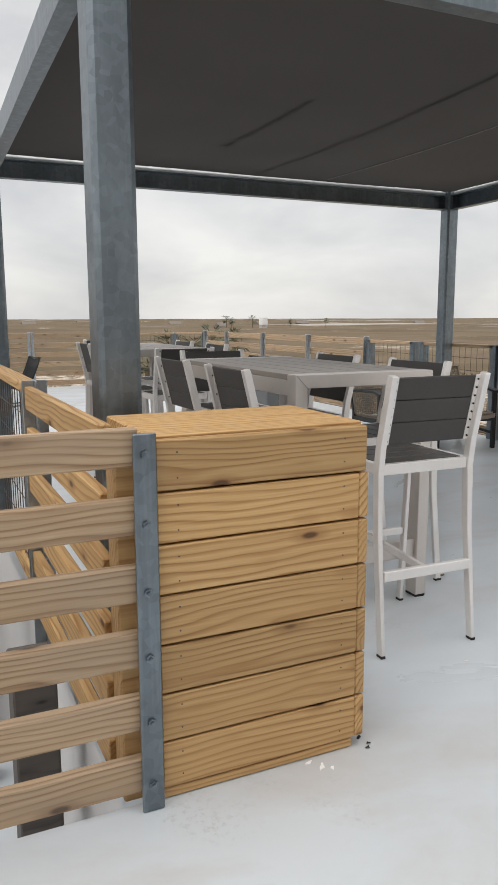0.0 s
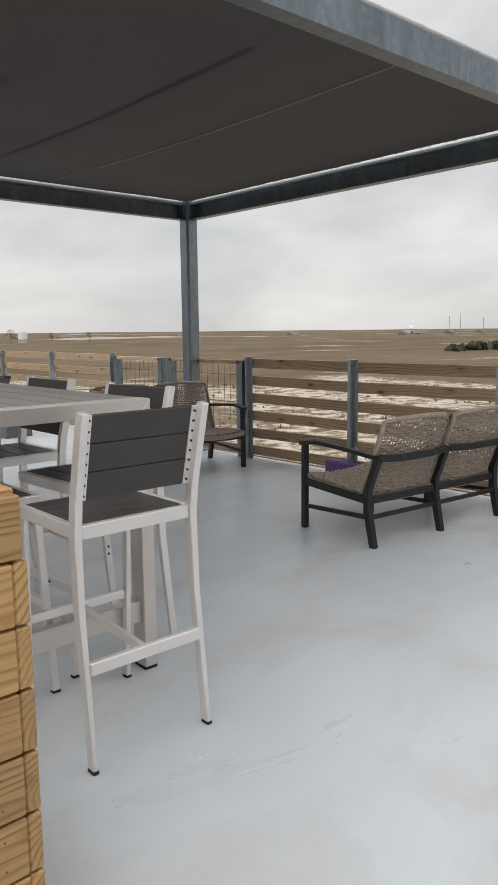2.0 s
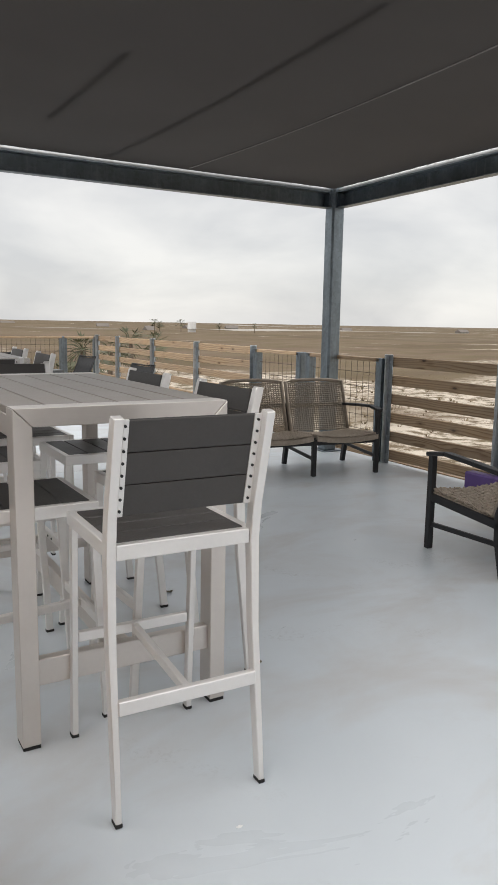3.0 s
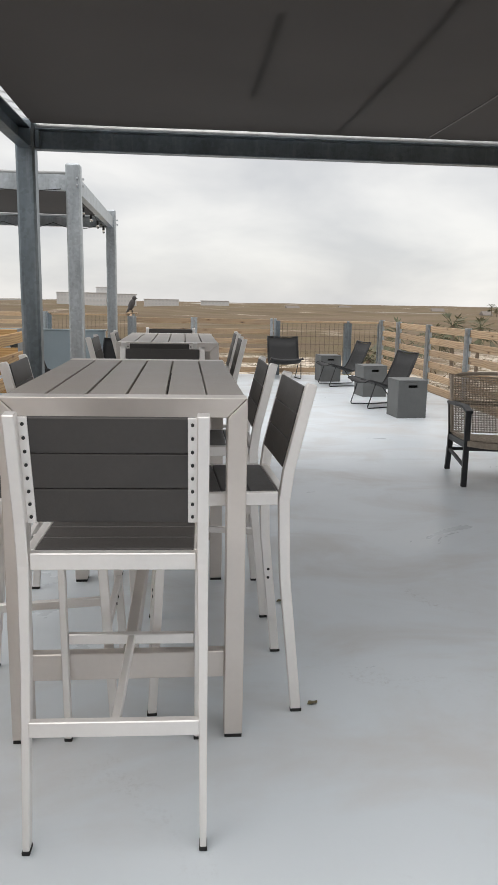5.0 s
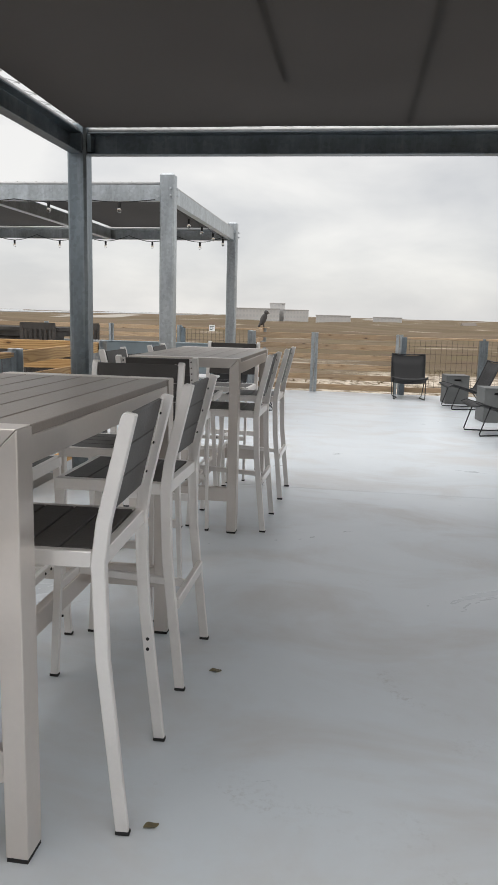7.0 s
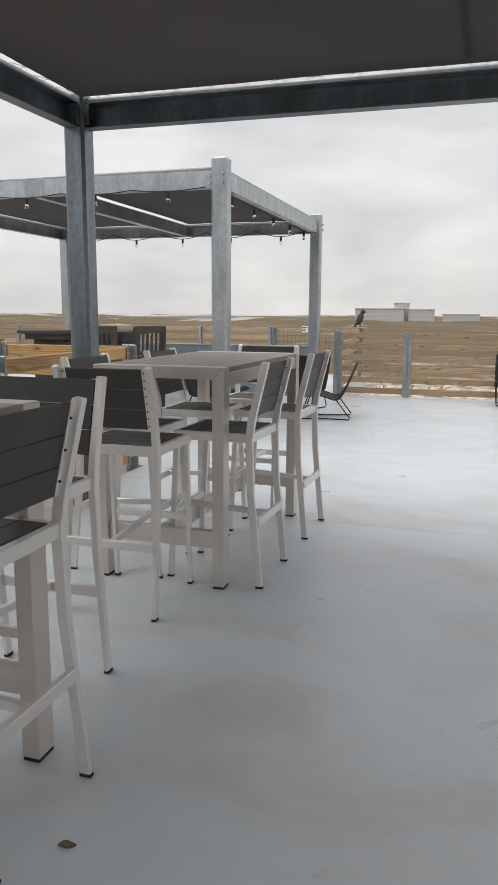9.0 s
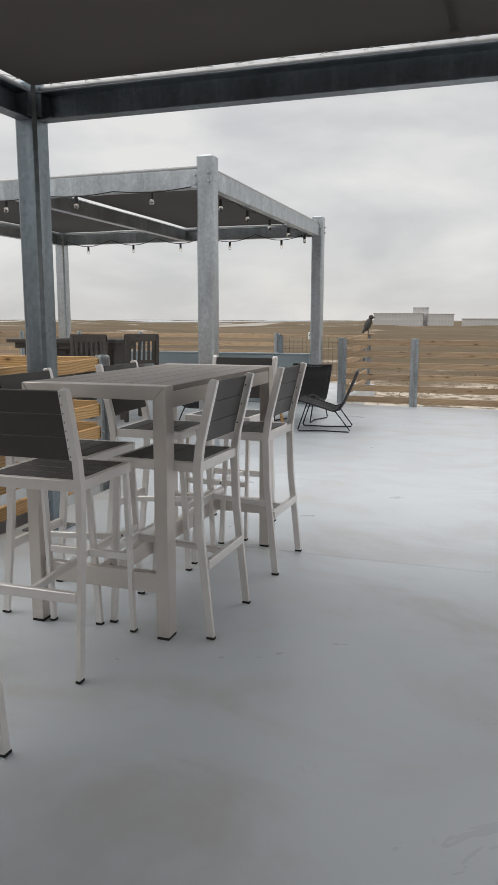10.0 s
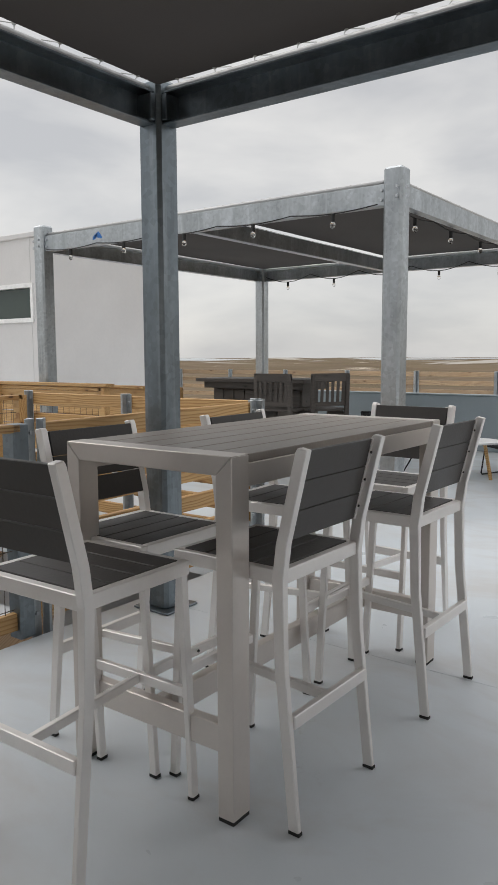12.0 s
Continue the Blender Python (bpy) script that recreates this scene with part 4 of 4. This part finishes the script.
# ---- black lounge chairs ----
def lounge_chair():
    """Faces -Y; a sling seat on two bent rod sledges."""
    ob = thing("lounge_chair", None, "low black woven sling lounge chair on thin rod legs", "lounge chair", "lounge chairs")
    prof = [(-0.36, 0.375), (-0.30, 0.40), (-0.1, 0.345), (0.12, 0.275), (0.2, 0.30), (0.26, 0.40), (0.34, 0.58), (0.41, 0.76)]
    bm = bmesh.new()
    nx = 8
    grid = []
    for y, z in prof:
        grid.append([bm.verts.new((0.29 * (2 * k / nx - 1), y, z - 0.03 * (1 - (2 * k / nx - 1) ** 2))) for k in range(nx + 1)])
    for A, B in zip(grid, grid[1:]):
        for k in range(nx):
            bm.faces.new((A[k], A[k + 1], B[k + 1], B[k]))
    ret = bmesh.ops.extrude_face_region(bm, geom=bm.faces[:])
    bmesh.ops.translate(bm, verts=[v for v in ret["geom"] if isinstance(v, bmesh.types.BMVert)], vec=(0, 0.006, -0.01))
    bmesh.ops.recalc_face_normals(bm, faces=bm.faces[:])
    seat = part("sling", bm, M_SLING, ob, "black woven sling", smooth=True)
    for s in (-1, 1):
        part("edge_rod", rod([(s * 0.295, y, z) for y, z in prof], 0.011, 6), M_BLACK, ob, smooth=True)
        part("leg_frame", rod([(s * 0.28, -0.2, 0.365), (s * 0.27, -0.31, 0.03), (s * 0.265, -0.3, 0.01), (s * 0.2, 0.0, 0.01), (s * 0.265, 0.33, 0.01), (s * 0.27, 0.34, 0.03), (s * 0.285, 0.15, 0.28)], 0.0085, 6), M_BLACK, ob, smooth=True)
    part("cross_rod", rod([(-0.29, 0.15, 0.275), (0.29, 0.15, 0.275)], 0.0085, 6), M_BLACK, ob)
    part("cross_rod", rod([(-0.29, -0.2, 0.36), (0.29, -0.2, 0.36)], 0.0085, 6), M_BLACK, ob)
    part("top_rod", rod([(-0.295, 0.41, 0.76), (0, 0.415, 0.745), (0.295, 0.41, 0.76)], 0.011, 6), M_BLACK, ob, smooth=True)
    return ob


chair = lounge_chair()
LOUNGES = [(4.03, 14.78, 0), (4.86, 13.55, -80), (4.86, 10.9, -78), (1.53, 12.4, -82), (1.0, 13.2, -8), (0.05, 12.1, 60)]
chair.matrix_basis = pose(LOUNGES[0][0], LOUNGES[0][1], 0, 0, 0, LOUNGES[0][2])
for x, y, a in LOUNGES[1:]:
    copy_thing(chair, pose(x, y, 0, 0, 0, a))


# ---- grey cube side tables ----
def cube_table():
    ob = thing("cube_side_table", None, "grey fibre-cement cube side table with hand slots", "side table", "cube tables")
    t, w, h = 0.03, 0.38, 0.48
    for s in (-1, 1):
        bm = bmesh.new()
        add_box(bm, (s * (w / 2 - t / 2), 0, h / 2 - 0.01), (t, w - 2 * t - 0.002, h - 0.02), None, 0.003)
        part("side_panel", bm, M_CUBE, ob)
    for s in (-1, 1):
        bm = bmesh.new()
        y = s * (w / 2 - t / 2)
        zs, hs, sw = 0.40, 0.035, 0.12
        add_box(bm, (0, y, (zs - hs / 2) / 2), (w, t, zs - hs / 2))
        add_box(bm, (0, y, (zs + hs / 2 + h - 0.02) / 2), (w, t, h - 0.02 - zs - hs / 2))
        for k in (-1, 1):
            add_box(bm, (k * (w / 2 + sw / 2) / 2, y, zs), (w / 2 - sw / 2, t, hs))
        part("front_panel", bm, M_CUBE, ob)
        # black sheet standing in for the shade inside the slot
        part("slot_back", boxes(((0, s * (w / 2 - t - 0.02), zs), (sw + 0.04, 0.004, hs + 0.03))), M_RUBBER, ob)
    part("top", boxes(((0, 0, h - 0.0095), (w + 0.004, w + 0.004, 0.02)), bev=0.004), M_CUBE, ob)
    return ob


ct = cube_table()
ct.matrix_basis = pose(4.97, 9.98, 0, 0, 0, 5)
copy_thing(ct, pose(5.03, 12.12, 0, 0, 0, 8))
copy_thing(ct, pose(4.77, 14.3, 0, 0, 0, 6))


# ---- under the far pergola ----
def round_table():
    ob = thing("round_table", pose(0.72, 12.55, 0), "small white round table on splayed pale wooden legs", "side table")
    bm = bmesh.new()
    bmesh.ops.create_cone(bm, cap_ends=True, segments=40, radius1=0.30, radius2=0.31, depth=0.022, matrix=Matrix.Translation((0, 0, 0.44)))
    part("top", bm, M_CHIP, ob)
    for k in range(3):
        a = 2 * math.pi * k / 3 + 0.4
        part("leg", bar((0.2 * math.cos(a), 0.2 * math.sin(a), 0), (0.12 * math.cos(a), 0.12 * math.sin(a), 0.43), 0.035, 0.035, 0.006), M_WOOD, ob)


round_table()


def bar_counter():
    ob = thing("bar_counter", None, "dark slatted wooden bar counter with overhanging top", "bar counter")
    part("countertop", span(-3.34, -1.5, 12.45, 13.25, 1.06, 1.11, 0.006), M_DARKWOOD, ob)
    part("apron", span(-3.26, -1.58, 12.55, 13.15, 0.97, 1.059), M_DARKWOOD, ob)
    part("body", span(-3.2, -1.68, 12.7, 13.1, 0.0, 0.969), M_DARKWOOD, ob)
    for k in range(8):
        x = -3.19 + 0.187 * k
        part("slat", span(x, x + 0.175, 12.68, 12.697, 0.02, 0.95, 0.003), M_DARKWOOD, ob)


bar_counter()


def slat_chair():
    """Tall dark chair with an upright-slatted back; faces +Y."""
    ob = thing("slatted_bar_chair", None, "dark wooden bar chair with vertical back slats", "bar chair", "slatted bar chairs")
    for s in (-1, 1):
        part("back_leg", bar((s * 0.24, -0.22, 0), (s * 0.24, -0.27, 1.18), 0.05, 0.05, 0.005), M_DARKWOOD, ob)
        part("front_leg", bar((s * 0.24, 0.22, 0), (s * 0.24, 0.22, 0.74), 0.05, 0.05, 0.005), M_DARKWOOD, ob)
        part("side_rail", bar((s * 0.24, -0.2, 0.68), (s * 0.24, 0.2, 0.68), 0.03, 0.07, 0.004), M_DARKWOOD, ob)
        part("stretcher", bar((s * 0.24, -0.2, 0.3), (s * 0.24, 0.2, 0.3), 0.03, 0.04, 0.004), M_DARKWOOD, ob)
    part("seat", boxes(((0, 0, 0.745), (0.53, 0.5, 0.03)), bev=0.006), M_DARKWOOD, ob)
    part("top_rail", bar((-0.265, -0.27, 1.15), (0.265, -0.27, 1.15), 0.03, 0.1, 0.006), M_DARKWOOD, ob)
    part("low_rail", bar((-0.22, -0.25, 0.82), (0.22, -0.25, 0.82), 0.025, 0.05, 0.004), M_DARKWOOD, ob)
    for k in range(6):
        x = -0.185 + 0.074 * k
        part("back_slat", bar((x, -0.251, 0.84), (x, -0.267, 1.11), 0.04, 0.014, 0.003), M_DARKWOOD, ob)
    return ob


sc = slat_chair()
sc.matrix_basis = pose(-1.6, 12.12, 0, 0, 0, 4)
copy_thing(sc, pose(-1.25, 12.45, 0, 0, 0, 58))

low_wall = part("parapet_wall", span(-3.0, 0.62, 15.12, 15.26, 0.0, 0.82, 0.01), M_WALLPAINT)
tagged(low_wall, "low blue-grey painted parapet behind the far pergola", "wall", kind="structure")
part("trim", span(-3.03, 0.65, 15.1, 15.28, 0.8205, 0.84, 0.004), M_WALLPAINT)

# board planters and rails beyond the stair
planter = thing("board_planter", None, "long pine board planter with a flat cap rail", "planter")
for k in range(5):
    board(planter, (-7.2, 11.6, 0.08 + 0.2 * k), (-3.5, 11.6, 0.08 + 0.2 * k), 0.19, 0.04, M_WOOD, "plank")
    board(planter, (-3.52, 11.64, 0.08 + 0.2 * k), (-3.52, 12.3, 0.08 + 0.2 * k), 0.19, 0.04, M_WOOD, "plank")
    board(planter, (-7.2, 12.34, 0.08 + 0.2 * k), (-3.5, 12.34, 0.08 + 0.2 * k), 0.19, 0.04, M_WOOD, "plank")
board(planter, (-7.2, 11.6, 1.0), (-3.5, 11.6, 1.0), 0.035, 0.12, M_WOOD, "cap_rail")
rail2 = mesh_run("stair_railing", (-5.2, 10.0), (-2.6, 10.0), "pine framed mesh railing with a flat timber cap", 1.07, 0.1, M_WOOD, M_WOOD)
board(rail2, (-5.2, 9.97, 0.93), (-2.6, 9.97, 0.93), 0.19, 0.036, M_WOOD)
board(rail2, (-5.3, 10.0, 1.095), (-2.5, 10.0, 1.095), 0.035, 0.14, M_WOOD, "cap_rail")
part("corner_post", span(-4.55, -4.42, 9.86, 9.96, 0, 1.07, 0.006), M_WOOD, rail2)


# ---- white building ----
def white_building():
    ob = thing("white_building", None, "plain white rendered building with one dark strip window", "building")
    x0, x1, y0, yb = -18.0, -8.6, 14.0, 17.2
    wx0, wx1, wz0, wz1 = -12.6, -9.02, 2.22, 2.83
    part("wall", span(wx1, x1, y0, yb, -4.8, 3.82, 0.01), M_STUCCO, ob)
    part("wall", span(x0, wx0, y0, yb, -4.8, 3.82), M_STUCCO, ob)
    part("wall", span(wx0, wx1, y0, yb, -4.8, wz0), M_STUCCO, ob)
    part("wall", span(wx0, wx1, y0, yb, wz1, 3.82), M_STUCCO, ob)
    win = part("window", span(wx0, wx1, y0 + 0.09, y0 + 0.12, wz0, wz1), M_PANE, ob, "dark green tinted strip window")
    for s in ((wx0 - 0.08, wx1 + 0.08, wz1, wz1 + 0.09), (wx0 - 0.08, wx1 + 0.08, wz0 - 0.09, wz0)):
        part("frame", span(s[0], s[1], y0 - 0.03, y0 + 0.05, s[2], s[3], 0.005), M_CHIP, win)
    part("frame", span(wx1, wx1 + 0.08, y0 - 0.03, y0 + 0.05, wz0, wz1, 0.005), M_CHIP, win)
    part("roof", span(x0, x1 + 0.04, y0 - 0.04, yb + 0.04, 3.82, 3.92, 0.01), M_STUCCO, ob)


white_building()


# ---- small things on the deck ----
def bird_decoy():
    bm = bmesh.new()
    bmesh.ops.create_uvsphere(bm, u_segments=14, v_segments=10, radius=1, matrix=Matrix.Translation((0, 0, 0.19)) @ pose(0, 0, 0, 0, 22) @ Matrix.Diagonal((0.075, 0.075, 0.15, 1)))
    bmesh.ops.create_uvsphere(bm, u_segments=12, v_segments=8, radius=0.055, matrix=Matrix.Translation((0.065, 0, 0.345)))
    bmesh.ops.create_cone(bm, cap_ends=True, segments=8, radius1=0.018, radius2=0.002, depth=0.05, matrix=Matrix.Translation((0.13, 0, 0.335)) @ pose(0, 0, 0, 0, 100))
    add_box(bm, (-0.085, 0, 0.06), (0.05, 0.07, 0.18), pose(0, 0, 0, 0, 24), 0.01)
    for s in (-1, 1):
        add_rod(bm, [(0.01, s * 0.03, 0.07), (0.015, s * 0.03, 0.0)], 0.01, 6)
    ob = part("bird_decoy", bm, M_DECOY, None, m=pose(0.84, 19.3, 1.105, 0, 0, 15), smooth=True)
    tagged(ob, "dark still bird figure perched on the fence corner", "bird decoy")


bird_decoy()
part("cap_board", span(0.72, 0.98, 19.18, 19.46, 1.08, 1.105, 0.004), M_FENCE, walk_fence)
sign = thing("sign", None, "small white notice on the mesh fence", "sign")
part("plate", span(-0.5, -0.36, 19.36, 19.375, 0.97, 1.12, 0.003), M_CHIP, sign)
for k in range(3):
    part("text_bar", span(-0.485, -0.375 - 0.02 * k, 19.356, 19.359, 1.075 - 0.035 * k, 1.09 - 0.035 * k), M_CABLE, sign)
pb = part("storage_tub", span(5.9, 6.01, 4.86, 5.2, 0.0, 0.15, 0.015), M_PURPLE)
tagged(pb, "purple plastic tub against the fence", "tub")


def leaf(x, y, a, size, mat, name, label, cat):
    bm = bmesh.new()
    n = 9
    L = [bm.verts.new((size * (k / n - 0.5), 0.32 * size * math.sin(math.pi * k / n) + 0.0006, 0.003 + 0.003 * math.sin(k * 0.7))) for k in range(n + 1)]
    R = [bm.verts.new((size * (k / n - 0.5), -0.3 * size * math.sin(math.pi * k / n) - 0.0006, 0.003 + 0.004 * math.sin(k * 0.5))) for k in range(n + 1)]
    for k in range(n):
        bm.faces.new((L[k], R[k], R[k + 1], L[k + 1]))
    ret = bmesh.ops.extrude_face_region(bm, geom=bm.faces[:])
    bmesh.ops.translate(bm, verts=[v for v in ret["geom"] if isinstance(v, bmesh.types.BMVert)], vec=(0, 0, 0.0015))
    for v in bm.verts:
        v.co.z = max(v.co.z, 0.0008)
    tagged(part(name, bm, mat, None, m=pose(x, y, 0.0, 0, 0, a)), label, cat)


leaf(2.59, 4.045, 20, 0.05, M_LEAF, "dry_leaf", "curled dry brown leaf on the deck", "leaf")
leaf(2.585, 3.125, 30, 0.045, M_LEAF, "dry_leaf", "curled dry brown leaf on the deck by a stool foot", "leaf")
def flake(x, y, size):
    """A thin, ragged flake of paint."""
    bm = bmesh.new()
    rnd = random.Random(int(x * 1000))
    rim = [(size * rnd.uniform(0.35, 1) * math.cos(2 * math.pi * k / 11), 0.5 * size * rnd.uniform(0.35, 1) * math.sin(2 * math.pi * k / 11)) for k in range(11)]
    lo, hi = [bm.verts.new((u, v, 0.0006)) for u, v in rim], [bm.verts.new((u * 0.9, v * 0.9, 0.0022)) for u, v in rim]
    for k in range(11):
        bm.faces.new((lo[k], lo[(k + 1) % 11], hi[(k + 1) % 11], hi[k]))
    bm.faces.new(hi)
    bm.faces.new(lo[::-1])
    tagged(part("paint_chip", bm, M_CHIP, None, m=pose(x, y, 0, 0, 0, rnd.uniform(0, 180))), "white flake of paint on the grey deck", "paint chip")


for x, y, s in ((1.129, 1.905, 0.03), (1.155, 1.885, 0.02), (2.02, 2.28, 0.018), (1.10, 1.94, 0.025)):
    flake(x, y, s * 0.8)
for x, y in ((1.312, 1.93), (1.318, 1.99), (1.33, 1.95)):
    leaf(x, y, random.uniform(0, 180), 0.016, M_RUBBER, "debris", "dark crumb of debris beside the planked box", "debris")


# ---- distance: palms, scrub, buildings ----
def palm(x, y, h, spread):
    ob = thing("palm_tree", pose(x, y, -4.8, 0, 0, random.uniform(0, 360)), "fan palm with a ragged crown in the dunes", "palm tree", "palms")
    lean = random.uniform(-0.06, 0.06)
    bm = bmesh.new()
    pts = [(lean * h * (k / 6) ** 2, 0, h * k / 6) for k in range(7)]
    add_rod(bm, pts, 0.15, 8)
    part("trunk", bm, M_TRUNK, ob)
    bm = bmesh.new()
    top = Vector(pts[-1])
    for k in range(30):
        a = random.uniform(0, 2 * math.pi)
        el = random.uniform(-0.6, 1.2)
        d = Vector((math.cos(a) * math.cos(el), math.sin(a) * math.cos(el), math.sin(el)))
        side = d.cross(Vector((0, 0, 1))).normalized()
        L = spread * random.uniform(0.7, 1.1)
        stem = [top + d * L * u - Vector((0, 0, 0.5 * L * u * u)) for u in (0.0, 0.35, 0.6)]
        hub = stem[-1]
        for j in range(7):
            f = (j - 3) / 3
            tip = hub + (d * (1 - 0.4 * abs(f)) + side * f * 0.8) * L * 0.5 - Vector((0, 0, 0.3 * L * random.uniform(0.4, 1)))
            w = side * 0.035 * L
            v = [bm.verts.new(hub + w * f), bm.verts.new((hub + tip) / 2 + w), bm.verts.new(tip), bm.verts.new((hub + tip) / 2 - w)]
            bm.faces.new(v)
        add_rod(bm, stem, 0.02, 4)
    part("crown", bm, M_PALM, ob)


for x, y, h, s in ((140, 330, 6.0, 3.2), (149, 345, 5.2, 2.8), (163, 350, 5.8, 3.2), (206, 390, 4.6, 2.6), (236, 400, 4.6, 2.6),
                   (13.6, 40, 4.6, 1.7), (17.5, 47, 4.3, 1.6), (21, 52, 4.8, 1.8), (11, 36, 3.6, 1.4), (26, 60, 4.4, 1.7)):
    palm(x, y, h, s)


def scrub():
    rnd = random.Random(4)
    verts, faces = [], []
    for k in range(5200):
        r = 9 + 75 * rnd.random() ** 1.3
        a = radians(rnd.uniform(-30, 135))
        x, y = 3 + r * math.cos(a), 8 + r * math.sin(a)
        if x < 7.5 and y < 21.5 or x < 1.5 and y < 23:
            continue
        if noise.noise((x * 0.09, y * 0.09, 1)) < -0.12:
            continue
        h = rnd.uniform(0.15, 0.5)
        z = -4.75 + 0.35 * noise.noise((x * 0.05, y * 0.05, 2))
        for j in range(7):
            b = rnd.uniform(0, 6.28)
            dx, dy = math.cos(b), math.sin(b)
            w = 0.05
            i = len(verts)
            verts += [(x - dy * w, y + dx * w, z), (x + dy * w, y - dx * w, z), (x + dx * h * 0.8, y + dy * h * 0.8, z + h)]
            faces.append((i, i + 1, i + 2))
    me = bpy.data.meshes.new("dune_scrub")
    me.from_pydata(verts, [], faces)
    me.materials.append(M_DRYGRASS)
    tagged(new("dune_scrub", me), "dry tufts of dune grass on pale sand", "grass", kind="stuff")


scrub()


def shrub_bank(x, y, w, d, h):
    bm = bmesh.new()
    rnd = random.Random(int(x))
    for k in range(240):
        u, v = rnd.uniform(-1, 1), rnd.uniform(-1, 1)
        if u * u + v * v > 1:
            continue
        hh = h * (1 - 0.6 * (u * u + v * v)) * rnd.uniform(0.5, 1)
        bmesh.ops.create_icosphere(bm, subdivisions=1, radius=1.0, matrix=Matrix.Translation((x + u * w, y + v * d, -4.6 + hh * 0.5)) @ pose(0, 0, 0, rnd.uniform(0, 90), 0, rnd.uniform(0, 90)) @ Matrix.Diagonal((rnd.uniform(1.5, 3), rnd.uniform(1.5, 3), hh * 0.6, 1)))
    tagged(part("shrub_bank", bm, M_SHRUB), "dark green bank of low shrubs out on the flats", "shrubs", kind="stuff")


shrub_bank(190, 105, 24, 6, 0.3)


def far_building(x, y, w, d, h, floors, bays, yaw, label, cat="apartment building", z=-5.0, pitched=False):
    ob = thing(cat.replace(" ", "_"), pose(x, y, z, 0, 0, yaw), label, cat)
    part("wall", span(-w / 2, w / 2, 0, d, 0, h), M_HOUSEWALL if pitched else M_FARWALL, ob)
    if pitched:
        bm = bmesh.new()
        add_profile(bm, [(-0.6, h), (d + 0.6, h), (d / 2, h + d * 0.35)], -w / 2 - 0.5, w / 2 + 0.5)
        bmesh.ops.recalc_face_normals(bm, faces=bm.faces[:])
        part("roof", bm, M_HOUSEROOF, ob)
    else:
        part("roof", span(-w / 2 - 0.4, w / 2 + 0.4, -0.4, d + 0.4, h, h + 0.6), M_FARROOF, ob)
    fh = h / floors
    me = mesh_of("window", boxes(((0, 0, 0), (w / bays * 0.55, 0.3, fh * 0.5))), M_FARGLASS)
    for f in range(floors):
        for k in range(bays):
            part("window", me, M_FARGLASS, ob, "", Matrix.Translation((-w / 2 + w / bays * (k + 0.5), -0.05, fh * (f + 0.55))))
    return ob


far_building(-78, 600, 38, 14, 11.0, 3, 14, 5, "long pale apartment block hazy in the distance")
far_building(-62, 612, 12, 14, 15.5, 5, 4, 5, "taller pale apartment tower hazy in the distance")
far_building(-46, 606, 20, 14, 10.5, 3, 8, 5, "pale apartment wing hazy in the distance")
far_building(-18, 660, 30, 16, 7, 3, 10, 0, "pale low apartment block on the horizon")
far_building(30, 700, 26, 14, 6.5, 2, 8, -4, "pale low apartment block on the horizon")
for x, y, w, h in ((95, 640, 18, 6), (150, 680, 22, 6.5), (215, 620, 16, 5.5), (270, 560, 14, 5), (330, 600, 18, 5.5), (400, 520, 14, 5), (180, 430, 8, 4.5), (520, 500, 18, 5), (560, 400, 16, 5.5), (620, 430, 16, 6), (650, 410, 20, 7), (690, 400, 18, 8), (720, 380, 24, 7), (730, 340, 20, 8), (700, 310, 24, 7), (660, 455, 14, 7)):
    far_building(x, y, w * 0.6, 7, h * 0.27, 1, 3, random.uniform(-30, 30), "small brown house with a pitched roof on the flats", "house", pitched=True)
tower = thing("water_tank", pose(172, 356, -5), "small white water tank on the flats", "water tank")
bm = bmesh.new()
bmesh.ops.create_cone(bm, cap_ends=True, segments=20, radius1=2.3, radius2=2.3, depth=3.6, matrix=Matrix.Translation((0, 0, 4.6)))
part("tank", bm, M_CHIP, tower)
part("base", boxes(((0, 0, 1.4), (3.2, 3.2, 2.8))), M_FARWALL, tower)
hall = far_building(700, 494, 16, 12, 5, 2, 5, -50, "white hall with a domed lantern on the horizon", "hall")
bm = bmesh.new()
bmesh.ops.create_uvsphere(bm, u_segments=16, v_segments=8, radius=3, matrix=Matrix.Translation((0, 6, 6.5)))
part("dome", bm, M_CHIP, hall, smooth=True)
part("lantern", boxes(((0, 6, 10.6), (1.5, 1.5, 3))), M_CHIP, hall)
for x, y, h in ((690, 440, 14), (705, 436, 17), (715, 415, 12), (735, 400, 14), (760, 360, 24), (740, 330, 16), (720, 290, 18)):
    mast = part("mast", rod([(x, y, -5), (x, y, h)], 0.22, 6), M_GALV)
    tagged(mast, "slender steel mast on the horizon", "mast")
